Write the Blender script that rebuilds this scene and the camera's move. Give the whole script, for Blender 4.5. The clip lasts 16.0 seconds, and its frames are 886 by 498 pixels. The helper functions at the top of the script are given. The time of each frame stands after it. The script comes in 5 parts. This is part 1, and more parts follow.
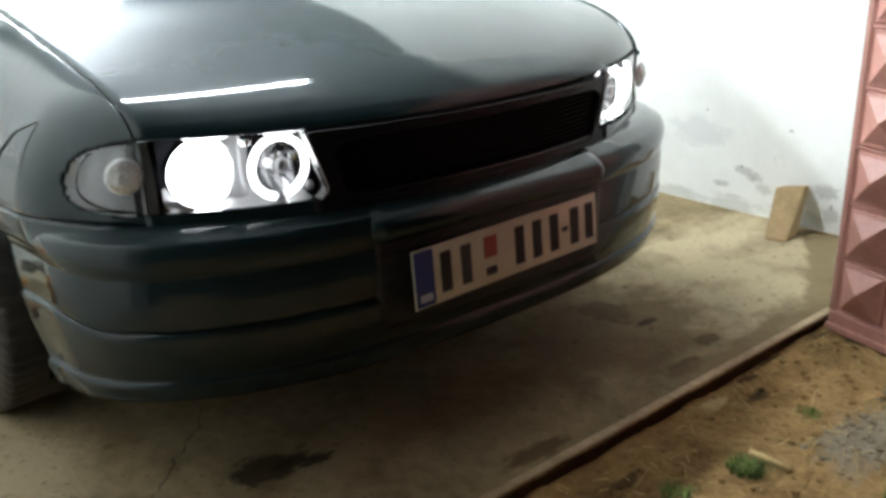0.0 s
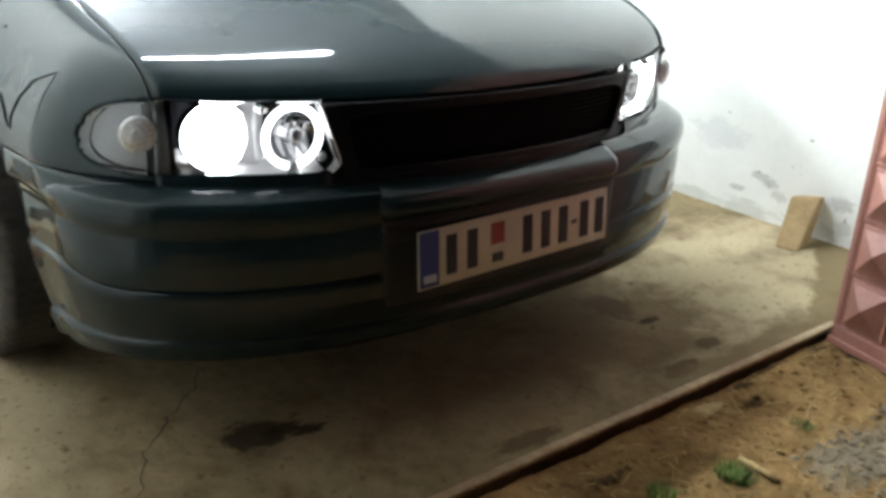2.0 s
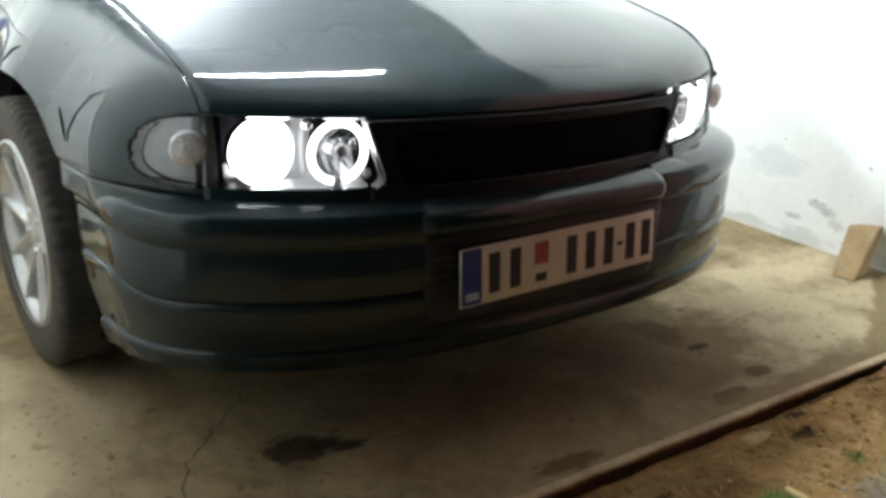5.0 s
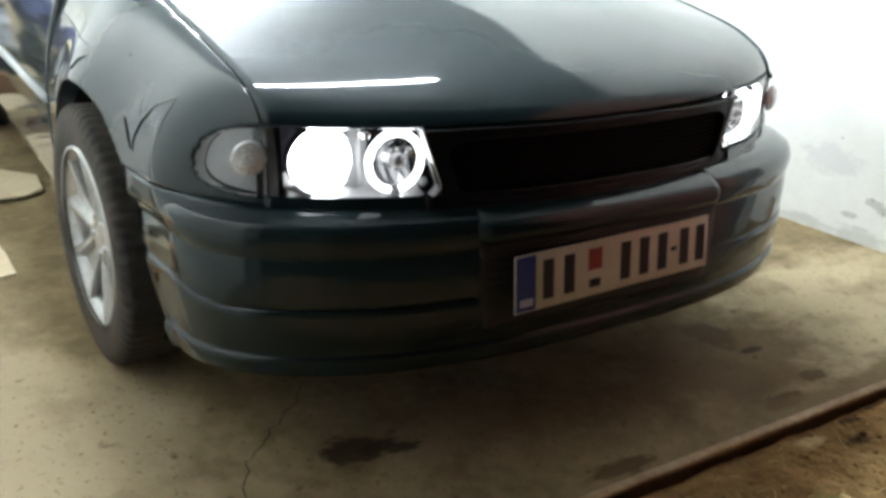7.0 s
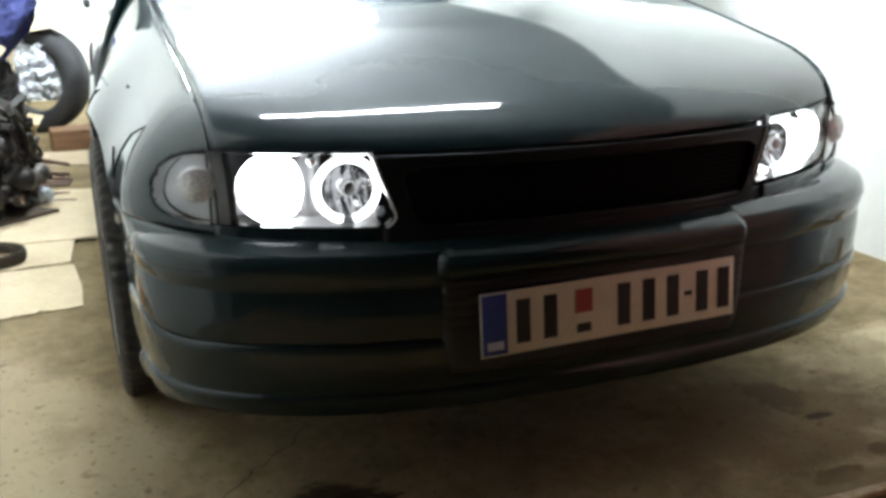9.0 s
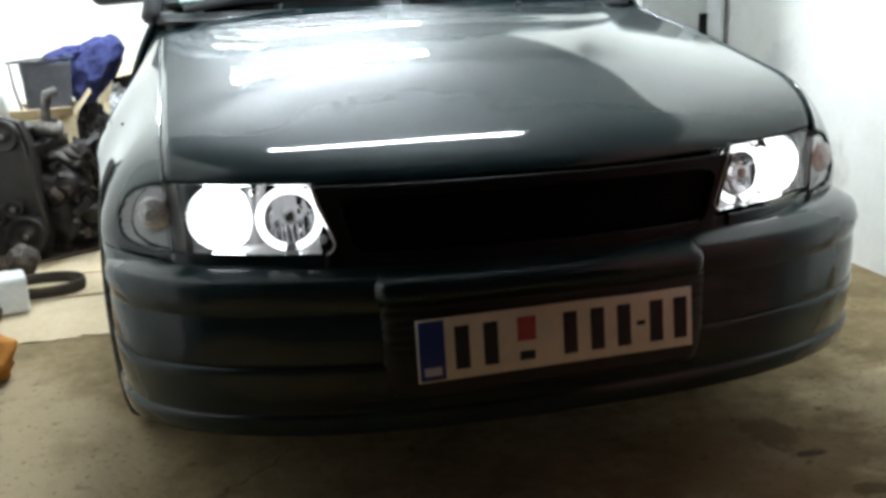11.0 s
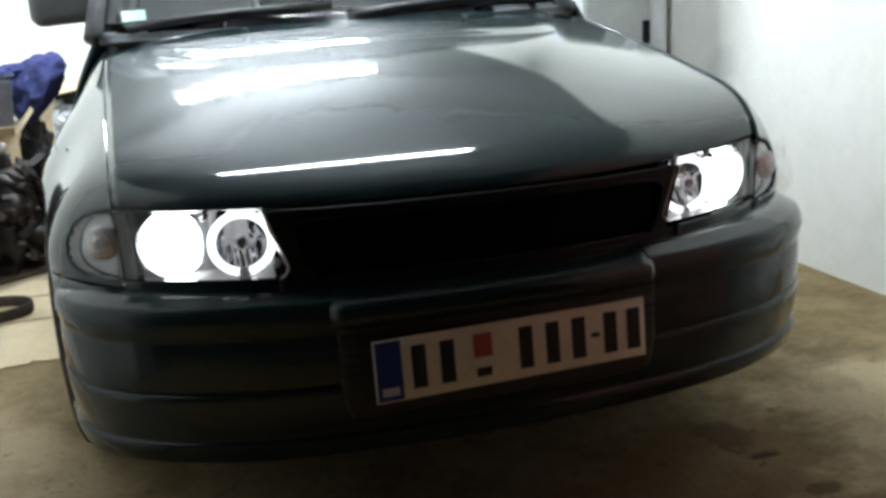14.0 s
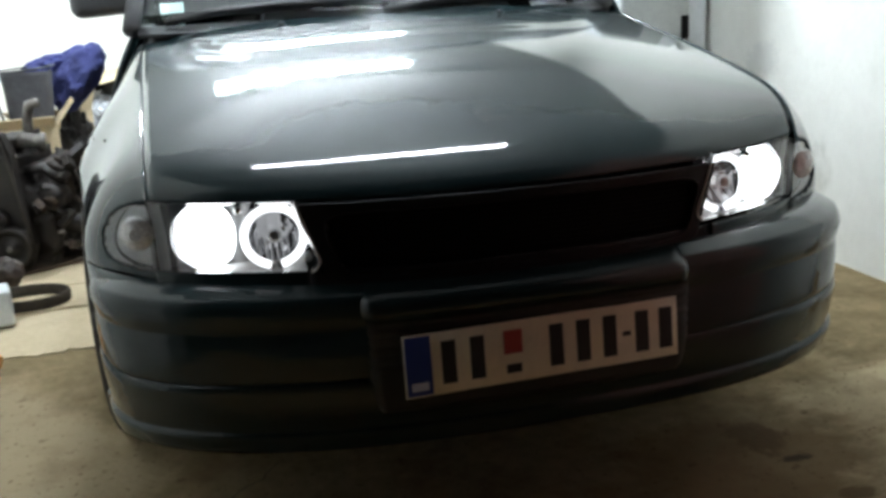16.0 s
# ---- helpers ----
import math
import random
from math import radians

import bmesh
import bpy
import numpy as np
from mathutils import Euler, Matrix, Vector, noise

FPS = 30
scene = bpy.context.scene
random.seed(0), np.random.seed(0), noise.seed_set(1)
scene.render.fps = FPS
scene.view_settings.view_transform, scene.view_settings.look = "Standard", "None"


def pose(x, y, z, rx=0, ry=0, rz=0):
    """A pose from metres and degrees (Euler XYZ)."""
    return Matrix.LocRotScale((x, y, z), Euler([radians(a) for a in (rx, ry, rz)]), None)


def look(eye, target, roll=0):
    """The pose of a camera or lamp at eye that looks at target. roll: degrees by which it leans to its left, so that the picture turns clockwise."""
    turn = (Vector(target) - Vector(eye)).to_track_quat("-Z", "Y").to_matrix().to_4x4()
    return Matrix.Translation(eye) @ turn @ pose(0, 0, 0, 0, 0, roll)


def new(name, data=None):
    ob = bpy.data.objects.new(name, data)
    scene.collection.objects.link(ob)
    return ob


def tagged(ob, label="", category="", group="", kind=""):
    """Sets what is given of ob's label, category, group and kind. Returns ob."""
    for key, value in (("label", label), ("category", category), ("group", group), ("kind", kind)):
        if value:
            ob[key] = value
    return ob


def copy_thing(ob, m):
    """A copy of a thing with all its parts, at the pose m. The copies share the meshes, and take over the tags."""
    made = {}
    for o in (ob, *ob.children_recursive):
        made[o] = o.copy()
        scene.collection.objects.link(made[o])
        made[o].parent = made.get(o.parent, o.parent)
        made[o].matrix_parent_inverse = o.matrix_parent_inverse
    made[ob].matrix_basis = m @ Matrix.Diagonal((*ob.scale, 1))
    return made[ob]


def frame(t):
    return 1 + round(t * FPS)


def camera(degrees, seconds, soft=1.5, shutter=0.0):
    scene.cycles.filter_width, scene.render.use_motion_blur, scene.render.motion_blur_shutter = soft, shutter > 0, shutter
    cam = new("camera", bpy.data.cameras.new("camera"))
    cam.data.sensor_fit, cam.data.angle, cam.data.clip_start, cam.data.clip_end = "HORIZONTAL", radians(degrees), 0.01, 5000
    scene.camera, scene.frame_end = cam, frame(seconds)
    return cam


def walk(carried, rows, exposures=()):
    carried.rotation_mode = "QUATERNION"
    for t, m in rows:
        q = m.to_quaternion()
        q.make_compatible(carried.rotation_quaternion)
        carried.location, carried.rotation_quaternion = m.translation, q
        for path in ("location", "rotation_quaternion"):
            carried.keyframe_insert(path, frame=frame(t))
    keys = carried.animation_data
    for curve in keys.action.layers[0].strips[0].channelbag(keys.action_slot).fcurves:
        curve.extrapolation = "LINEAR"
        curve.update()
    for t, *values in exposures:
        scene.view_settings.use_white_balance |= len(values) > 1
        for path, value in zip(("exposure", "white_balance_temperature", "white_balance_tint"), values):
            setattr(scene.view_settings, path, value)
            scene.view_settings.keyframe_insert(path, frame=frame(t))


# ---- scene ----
cam = camera(49.0, 16.0, soft=3.5)
PATH = [
    (0, (-1.284, -1.254, 1.017), (-0.036, 0.155, 0.342), -0.9),
    (0.5, (-1.279, -1.267, 1.023), (-0.054, 0.154, 0.329), 1.5),
    (1, (-1.279, -1.272, 1.02), (-0.064, 0.146, 0.304), 2.8),
    (1.5, (-1.277, -1.266, 1.024), (-0.071, 0.16, 0.308), 3.1),
    (2, (-1.275, -1.259, 1.024), (-0.055, 0.154, 0.307), 3.6),
    (2.5, (-1.271, -1.274, 1.027), (-0.076, 0.16, 0.309), 3.1),
    (3, (-1.269, -1.271, 1.024), (-0.085, 0.167, 0.297), 3.4),
    (3.2, (-1.27, -1.273, 1.028), (-0.101, 0.176, 0.297), 2.9),
    (5.3, (-1.26, -1.286, 1.006), (-0.13, 0.226, 0.343), 3.5),
    (5.5, (-1.261, -1.278, 1.033), (-0.148, 0.241, 0.359), 3.4),
    (6, (-1.26, -1.282, 1.025), (-0.191, 0.27, 0.357), 3.3),
    (6.5, (-1.263, -1.276, 1.04), (-0.228, 0.287, 0.341), 2.8),
    (7, (-1.28, -1.286, 1.043), (-0.226, 0.267, 0.352), 2.5),
    (7.5, (-1.286, -1.298, 1.048), (-0.22, 0.249, 0.362), 2.3),
    (8, (-1.224, -1.277, 1.028), (-0.206, 0.303, 0.346), 1.9),
    (8.5, (-1.075, -1.294, 1.011), (-0.177, 0.361, 0.336), 1.7),
    (9, (-0.87, -1.382, 0.977), (-0.162, 0.393, 0.386), -0.2),
    (9.5, (-0.661, -1.469, 1.015), (-0.091, 0.351, 0.413), -0.5),
    (10, (-0.611, -1.501, 0.999), (-0.093, 0.341, 0.417), -0.4),
    (10.2, (-0.581, -1.526, 0.958), (-0.12, 0.348, 0.432), -2.0),
    (12.3, (-0.585, -1.525, 1.001), (-0.084, 0.342, 0.489), -3.0),
    (12.5, (-0.586, -1.525, 0.995), (-0.056, 0.338, 0.498), -3.0),
    (13, (-0.582, -1.525, 0.995), (-0.047, 0.337, 0.498), -2.9),
    (13.5, (-0.582, -1.522, 0.996), (-0.043, 0.338, 0.494), -2.9),
    (14, (-0.581, -1.523, 0.998), (-0.023, 0.328, 0.485), -3.1),
    (14.5, (-0.582, -1.533, 0.997), (-0.031, 0.32, 0.485), -2.7),
    (15, (-0.594, -1.544, 1.002), (-0.087, 0.325, 0.505), -3.0),
    (15.5, (-0.577, -1.517, 1.006), (-0.11, 0.363, 0.508), -2.8),
    (16, (-0.575, -1.521, 1.001), (-0.086, 0.347, 0.478), -2.8),
]
walk(cam, [(t, look(eye, target, roll)) for t, eye, target, roll in PATH], [(0.0, -0.05), (3.0, 0.08), (8.0, 0.0), (9.0, -0.02), (10.2, -0.25), (12.3, -0.72), (16.0, -0.76)])

# ---- world and light ----
world = bpy.data.worlds.new("night_sky")
scene.world = world
world.use_nodes = True
wn = world.node_tree.nodes
sky = wn.new("ShaderNodeTexSky")
sky.sky_type, sky.sun_disc = "NISHITA", False
sky.sun_elevation, sky.sun_rotation = radians(1.5), radians(200)
wn["Background"].inputs["Strength"].default_value = 0.003
world.node_tree.links.new(sky.outputs[0], wn["Background"].inputs["Color"])
TUBE_REAR, TUBE_FRONT = 1600.0, 400.0  # fluorescent tubes on the ceiling
LOW_BEAM = 11.0  # lit headlamp bulbs
RING = 4.0        # light rings round the inner reflectors


# ---- materials ----
def material(name, color, rough=0.5, metal=0.0, coat=0.0, emit=None, strength=0.0):
    m = bpy.data.materials.new(name)
    m.use_nodes = True
    b = m.node_tree.nodes["Principled BSDF"]
    b.inputs["Base Color"].default_value = (*color, 1)
    b.inputs["Roughness"].default_value = rough
    b.inputs["Metallic"].default_value = metal
    b.inputs["Coat Weight"].default_value = coat
    b.inputs["Coat Roughness"].default_value = 0.065
    if emit:
        b.inputs["Emission Color"].default_value = (*emit, 1)
        b.inputs["Emission Strength"].default_value = strength
    return m


def varied(m, a, b, scale=4.0, detail=8.0, fine=60.0, bump=0.2, bump_scale=120.0, mid=0.5, rough=None, stretch=(1, 1, 1), seed=0.0, distance=0.01):
    """Two-scale colour variation between a and b, and a fine relief."""
    t = m.node_tree
    n, l = t.nodes, t.links
    p = n["Principled BSDF"]
    co = n.new("ShaderNodeTexCoord")
    mp = n.new("ShaderNodeMapping")
    mp.inputs["Scale"].default_value = stretch
    mp.inputs["Location"].default_value = (seed, seed * 1.7, seed * 0.6)
    l.new(co.outputs["Object"], mp.inputs["Vector"])
    big, small = n.new("ShaderNodeTexNoise"), n.new("ShaderNodeTexNoise")
    for tex, s in ((big, scale), (small, fine)):
        tex.inputs["Scale"].default_value, tex.inputs["Detail"].default_value = s, detail
        tex.inputs["Roughness"].default_value = 0.65
        l.new(mp.outputs[0], tex.inputs["Vector"])
    mix = n.new("ShaderNodeMath")
    mix.operation = "MULTIPLY_ADD"
    mix.inputs[1].default_value = 0.35
    l.new(small.outputs[0], mix.inputs[0])
    half = n.new("ShaderNodeMath")
    half.operation, half.inputs[1].default_value = "MULTIPLY", 0.65
    l.new(big.outputs[0], half.inputs[0])
    l.new(half.outputs[0], mix.inputs[2])
    ramp = n.new("ShaderNodeValToRGB")
    ramp.color_ramp.elements[0].position, ramp.color_ramp.elements[0].color = mid - 0.16, (*a, 1)
    ramp.color_ramp.elements[1].position, ramp.color_ramp.elements[1].color = mid + 0.16, (*b, 1)
    l.new(mix.outputs[0], ramp.inputs[0])
    l.new(ramp.outputs[0], p.inputs["Base Color"])
    if bump:
        rel, bp = n.new("ShaderNodeTexNoise"), n.new("ShaderNodeBump")
        rel.inputs["Scale"].default_value, rel.inputs["Detail"].default_value = bump_scale, 6
        l.new(mp.outputs[0], rel.inputs["Vector"])
        bp.inputs["Strength"].default_value, bp.inputs["Distance"].default_value = bump, distance
        l.new(rel.outputs[0], bp.inputs["Height"])
        l.new(bp.outputs[0], p.inputs["Normal"])
    if rough:
        rr = n.new("ShaderNodeMapRange")
        rr.inputs["To Min"].default_value, rr.inputs["To Max"].default_value = rough
        l.new(mix.outputs[0], rr.inputs["Value"])
        l.new(rr.outputs[0], p.inputs["Roughness"])
    return m


PAINT = varied(material("dark_green_paint", (0.005, 0.011, 0.015), 0.5, 0.0, 1.0), (0.0052, 0.0125, 0.0145), (0.0095, 0.0215, 0.0245), 3, 6, 400, 0.0)
PAINT.node_tree.nodes["Principled BSDF"].inputs["Specular IOR Level"].default_value = 0.05
PAINT.node_tree.nodes["Principled BSDF"].inputs["Coat IOR"].default_value = 1.39
PLASTIC = varied(material("black_plastic", (0.02, 0.02, 0.02), 0.45), (0.012, 0.012, 0.013), (0.03, 0.03, 0.032), 10, 4, 200, 0.15, 600, distance=0.001)
GREY_PLASTIC = varied(material("grey_plastic", (0.06, 0.06, 0.065), 0.5), (0.05, 0.05, 0.055), (0.085, 0.085, 0.09), 10, 4, 200, 0.2, 700, distance=0.001)
SILVERED = varied(material("silvered_plastic", (0.3, 0.3, 0.3), 0.3, 0.4), (0.34, 0.34, 0.34), (0.52, 0.52, 0.52), 10, 4, 200, 0.0)
GAP = material("gap_black", (0.004, 0.004, 0.004), 0.8)
GAP.node_tree.nodes["Principled BSDF"].inputs["Specular IOR Level"].default_value = 0.12
RUBBER = varied(material("tyre_rubber", (0.03, 0.028, 0.025), 0.8), (0.016, 0.014, 0.012), (0.070, 0.050, 0.032), 6, 8, 60, 0.5, 180, 0.56, distance=0.002)
OILY = varied(material("oily_cast_iron", (0.03, 0.026, 0.022), 0.45, 0.3), (0.006, 0.005, 0.0045), (0.028, 0.020, 0.016), 14, 8, 70, 0.5, 120, 0.52, rough=(0.25, 0.7), distance=0.004)
GREASY_RUST = varied(material("greasy_rust", (0.06, 0.035, 0.02), 0.6), (0.014, 0.009, 0.006), (0.060, 0.036, 0.024), 14, 8, 70, 0.5, 120, distance=0.003)
SPARE_RUBBER = varied(material("old_rubber", (0.02, 0.02, 0.021), 0.75), (0.012, 0.012, 0.013), (0.034, 0.033, 0.034), 6, 8, 60, 0.3, 180, distance=0.002)
WHITE_PLASTIC = varied(material("white_plastic", (0.7, 0.72, 0.74), 0.4), (0.58, 0.60, 0.62), (0.76, 0.78, 0.80), 8, 6, 60, 0.1, 100, distance=0.002)
DULL_METAL = varied(material("dull_aluminium", (0.3, 0.3, 0.29), 0.45, 0.7), (0.035, 0.029, 0.024), (0.26, 0.24, 0.22), 25, 8, 90, 0.3, 150, distance=0.003)
ALLOY = varied(material("silver_alloy", (0.6, 0.6, 0.6), 0.3, 0.75), (0.36, 0.36, 0.35), (0.58, 0.58, 0.58), 12, 4, 90, 0.05, 300, rough=(0.22, 0.5), distance=0.001)
CHROME = varied(material("chrome_reflector", (0.8, 0.8, 0.8), 0.08, 1.0), (0.74, 0.74, 0.75), (0.84, 0.84, 0.85), 20, 3, 80, 0.0)
DARK_CHROME = material("smoked_chrome", (0.45, 0.45, 0.46), 0.3, 1.0)
HOUSING = material("dark_lamp_housing", (0.005, 0.005, 0.006), 0.6)
HOUSING.node_tree.nodes["Principled BSDF"].inputs["Specular IOR Level"].default_value = 0.02
CORNER_BOWL = varied(material("grey_lamp_bowl", (0.4, 0.4, 0.4), 0.4, 0.2), (0.29, 0.29, 0.30), (0.42, 0.42, 0.43), 14, 4, 200, 0.2, 300, distance=0.001)
JEWEL = varied(material("cut_glass_cover", (0.6, 0.6, 0.6), 0.12, 0.25), (0.48, 0.48, 0.49), (0.84, 0.84, 0.84), 160, 2, 300, 0.0)
FACETED = material("faceted_reflector", (0.42, 0.42, 0.43), 0.10, 1.0)
GRILLE_BLACK = varied(material("grille_black", (0.006, 0.006, 0.007), 0.4), (0.004, 0.004, 0.005), (0.008, 0.008, 0.010), 10, 4, 200, 0.05, 500, distance=0.001)
GRILLE_BLACK.node_tree.nodes["Principled BSDF"].inputs["Specular IOR Level"].default_value = 0.18
CABINET_GREY = varied(material("cabinet_grey", (0.3, 0.31, 0.3), 0.4), (0.28, 0.29, 0.28), (0.40, 0.41, 0.39), 5, 6, 60, 0.05, 200, distance=0.001)
BAY = varied(material("bay_plastic", (0.008, 0.008, 0.009), 0.55), (0.006, 0.006, 0.007), (0.012, 0.012, 0.013), 10, 4, 200, 0.1, 600, distance=0.001)
STICKER = material("sticker_green", (0.50, 0.66, 0.64), 0.5)
STRIP = material("strip_grey", (0.35, 0.36, 0.36), 0.35)
MESH_BLACK = material("black_mesh", (0.003, 0.003, 0.003), 0.7)
MESH_BLACK.node_tree.nodes["Principled BSDF"].inputs["Specular IOR Level"].default_value = 0.15
BULB = material("lit_bulb", (1, 1, 1), 0.3, emit=(0.93, 0.97, 1.0), strength=LOW_BEAM)
HALO = material("lit_ring", (1, 1, 1), 0.3, emit=(0.95, 0.98, 1.0), strength=RING)
GLOW = material("lit_small_bulb", (1, 1, 1), 0.3, emit=(0.95, 0.98, 1.0), strength=RING * 0.25)
TUBE_LIGHTS = [material("lit_tube", (1, 1, 1), 0.3, emit=(0.87, 0.98, 1.06), strength=s) for s in (TUBE_REAR, TUBE_FRONT)]


def glass(name, color=(1, 1, 1), rough=0.0):
    m = bpy.data.materials.new(name)
    m.use_nodes = True
    b = m.node_tree.nodes["Principled BSDF"]
    b.inputs["Base Color"].default_value = (*color, 1)
    b.inputs["Transmission Weight"].default_value = 1.0
    b.inputs["Roughness"].default_value = rough
    b.inputs["IOR"].default_value = 1.42
    return m


CLEAR = glass("clear_lens", (0.98, 0.99, 1.0))
WINDOW = glass("window_glass", (0.86, 0.93, 0.90))
CONCRETE = varied(material("worn_concrete", (0.3, 0.26, 0.2), 0.75), (0.122, 0.090, 0.044), (0.335, 0.258, 0.148), 2.6, 12, 30, 0.4, 55, 0.5, rough=(0.55, 0.9), distance=0.006)


def spotted(m, spots, speckle=0.0, upright=False):
    """Soft-edged spots (x, y, rx, ry, colour, seed), spills and painted light or shade, on a flat surface, with dark
    grit.
    """
    t = m.node_tree
    n, l = t.nodes, t.links
    p = n["Principled BSDF"]
    col = p.inputs["Base Color"].links[0].from_socket
    co = n.new("ShaderNodeTexCoord")
    for x, y, rx, ry, c, seed in spots:
        mp = n.new("ShaderNodeMapping")
        mp.inputs["Location"].default_value = (0, -x / rx, -y / ry) if upright else (-x / rx, -y / ry, 0)
        mp.inputs["Scale"].default_value = (0, 1 / rx, 1 / ry) if upright else (1 / rx, 1 / ry, 0)
        l.new(co.outputs["Object"], mp.inputs["Vector"])
        nz = n.new("ShaderNodeTexNoise")
        nz.inputs["Scale"].default_value, nz.inputs["Detail"].default_value, nz.inputs["Roughness"].default_value = 1.3, 7, 0.65
        off = n.new("ShaderNodeVectorMath")
        off.inputs[1].default_value = (seed, seed * 2, 0)
        l.new(mp.outputs[0], off.inputs[0])
        l.new(off.outputs[0], nz.inputs["Vector"])
        ln = n.new("ShaderNodeVectorMath")
        ln.operation = "LENGTH"
        l.new(mp.outputs[0], ln.inputs[0])
        add = n.new("ShaderNodeMath")
        add.operation, add.inputs[1].default_value = "MULTIPLY_ADD", 2.4
        l.new(nz.outputs[0], add.inputs[0])
        l.new(ln.outputs["Value"], add.inputs[2])
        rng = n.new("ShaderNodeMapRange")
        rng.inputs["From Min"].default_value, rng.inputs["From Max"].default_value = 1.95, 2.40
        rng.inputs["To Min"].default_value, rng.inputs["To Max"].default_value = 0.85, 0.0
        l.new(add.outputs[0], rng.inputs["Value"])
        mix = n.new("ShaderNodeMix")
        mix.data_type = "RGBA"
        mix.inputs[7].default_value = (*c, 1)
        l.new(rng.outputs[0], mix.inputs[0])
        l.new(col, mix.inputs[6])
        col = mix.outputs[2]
    for grain, low, high in ((60, 0.605, 0.69), (22, 0.63, 0.73), (7, 0.50, 0.80)) if speckle else ():
        nz = n.new("ShaderNodeTexNoise")
        nz.inputs["Scale"].default_value, nz.inputs["Detail"].default_value = grain, 6
        l.new(co.outputs["Object"], nz.inputs["Vector"])
        rng = n.new("ShaderNodeMapRange")
        rng.inputs["From Min"].default_value, rng.inputs["From Max"].default_value = low, high
        rng.inputs["To Max"].default_value = speckle
        l.new(nz.outputs[0], rng.inputs["Value"])
        mix = n.new("ShaderNodeMix")
        mix.data_type = "RGBA"
        mix.inputs[7].default_value = (0.085, 0.05, 0.022, 1)
        l.new(rng.outputs[0], mix.inputs[0])
        l.new(col, mix.inputs[6])
        col = mix.outputs[2]
    l.new(col, p.inputs["Base Color"])
    return m


OIL, WET, SPILL = (0.020, 0.014, 0.008), (0.150, 0.096, 0.042), (0.100, 0.066, 0.030)
# First spot: pale dry concrete, lightened further to paint in the light by the wall.
# Second spot: a broad paler area of the floor on the left.
# Third spot: damp stain widened to put the bumper's shade into the floor colour.
spotted(CONCRETE, ((1.13, 0.14, 0.52, 0.36, (0.50, 0.405, 0.255), 5.2), (-1.10, 0.55, 0.36, 0.62, (0.36, 0.285, 0.180), 7.1), (0.50, 0.10, 0.30, 0.19, (0.165, 0.112, 0.055), 3.9), (-0.483, 0.178, 0.060, 0.052, OIL, 1.3), (-0.425, 0.165, 0.040, 0.024, OIL, 2.2), (-0.385, 0.142, 0.036, 0.018, OIL, 4.6), (0.575, 0.205, 0.055, 0.075, SPILL, 4.1), (0.600, 0.098, 0.035, 0.014, (0.03, 0.024, 0.016), 5.7), (0.622, -0.066, 0.055, 0.024, SPILL, 6.4), (0.460, -0.116, 0.060, 0.030, SPILL, 8.8),
                   (-0.05, -0.135, 0.08, 0.025, SPILL, 3.3), (-1.0, -0.12, 0.3, 0.05, WET, 3.3)), 0.62)


def damp_margin(m, colour):
    """A damp margin with a wandering edge along the front of the floor, widest in the gateway corner."""
    n, l = m.node_tree.nodes, m.node_tree.links
    p = n["Principled BSDF"]
    col = p.inputs["Base Color"].links[0].from_socket

    def calc(op, a, b, c=None):
        q = n.new("ShaderNodeMath")
        q.operation = op
        for k, v in enumerate((a, b, c)):
            if isinstance(v, (int, float)):
                q.inputs[k].default_value = v
            elif v is not None:
                l.new(v, q.inputs[k])
        return q.outputs[0]
    co, sep = n.new("ShaderNodeTexCoord"), n.new("ShaderNodeSeparateXYZ")
    l.new(co.outputs["Object"], sep.inputs[0])
    waves = []
    for scale, detail in ((9, 6), (2.2, 2)):
        nz = n.new("ShaderNodeTexNoise")
        nz.inputs["Scale"].default_value, nz.inputs["Detail"].default_value = scale, detail
        l.new(co.outputs["Object"], nz.inputs["Vector"])
        waves.append(nz.outputs[0])
    corner = calc("MULTIPLY", calc("MAXIMUM", calc("SUBTRACT", sep.outputs["X"], 1.02), 0.0), 0.60)
    edge = calc("ADD", calc("SUBTRACT", sep.outputs["Y"], corner), 0.116)
    edge = calc("MULTIPLY_ADD", calc("SUBTRACT", waves[0], 0.5), 0.13, edge)
    wet, fade = n.new("ShaderNodeMapRange"), n.new("ShaderNodeMapRange")
    for r, v, lo, hi, t0, t1 in ((wet, edge, -0.010, 0.010, 0.82, 0.0), (fade, calc("MULTIPLY_ADD", waves[1], 0.5, sep.outputs["X"]), 0.52, 0.80, 0.0, 1.0)):
        r.inputs["From Min"].default_value, r.inputs["From Max"].default_value = lo, hi
        r.inputs["To Min"].default_value, r.inputs["To Max"].default_value = t0, t1
        l.new(v, r.inputs["Value"])
    mix = n.new("ShaderNodeMix")
    mix.data_type = "RGBA"
    mix.inputs[7].default_value = (*colour, 1)
    l.new(calc("MULTIPLY", wet.outputs[0], fade.outputs[0]), mix.inputs[0])
    l.new(col, mix.inputs[6])
    l.new(mix.outputs[2], p.inputs["Base Color"])


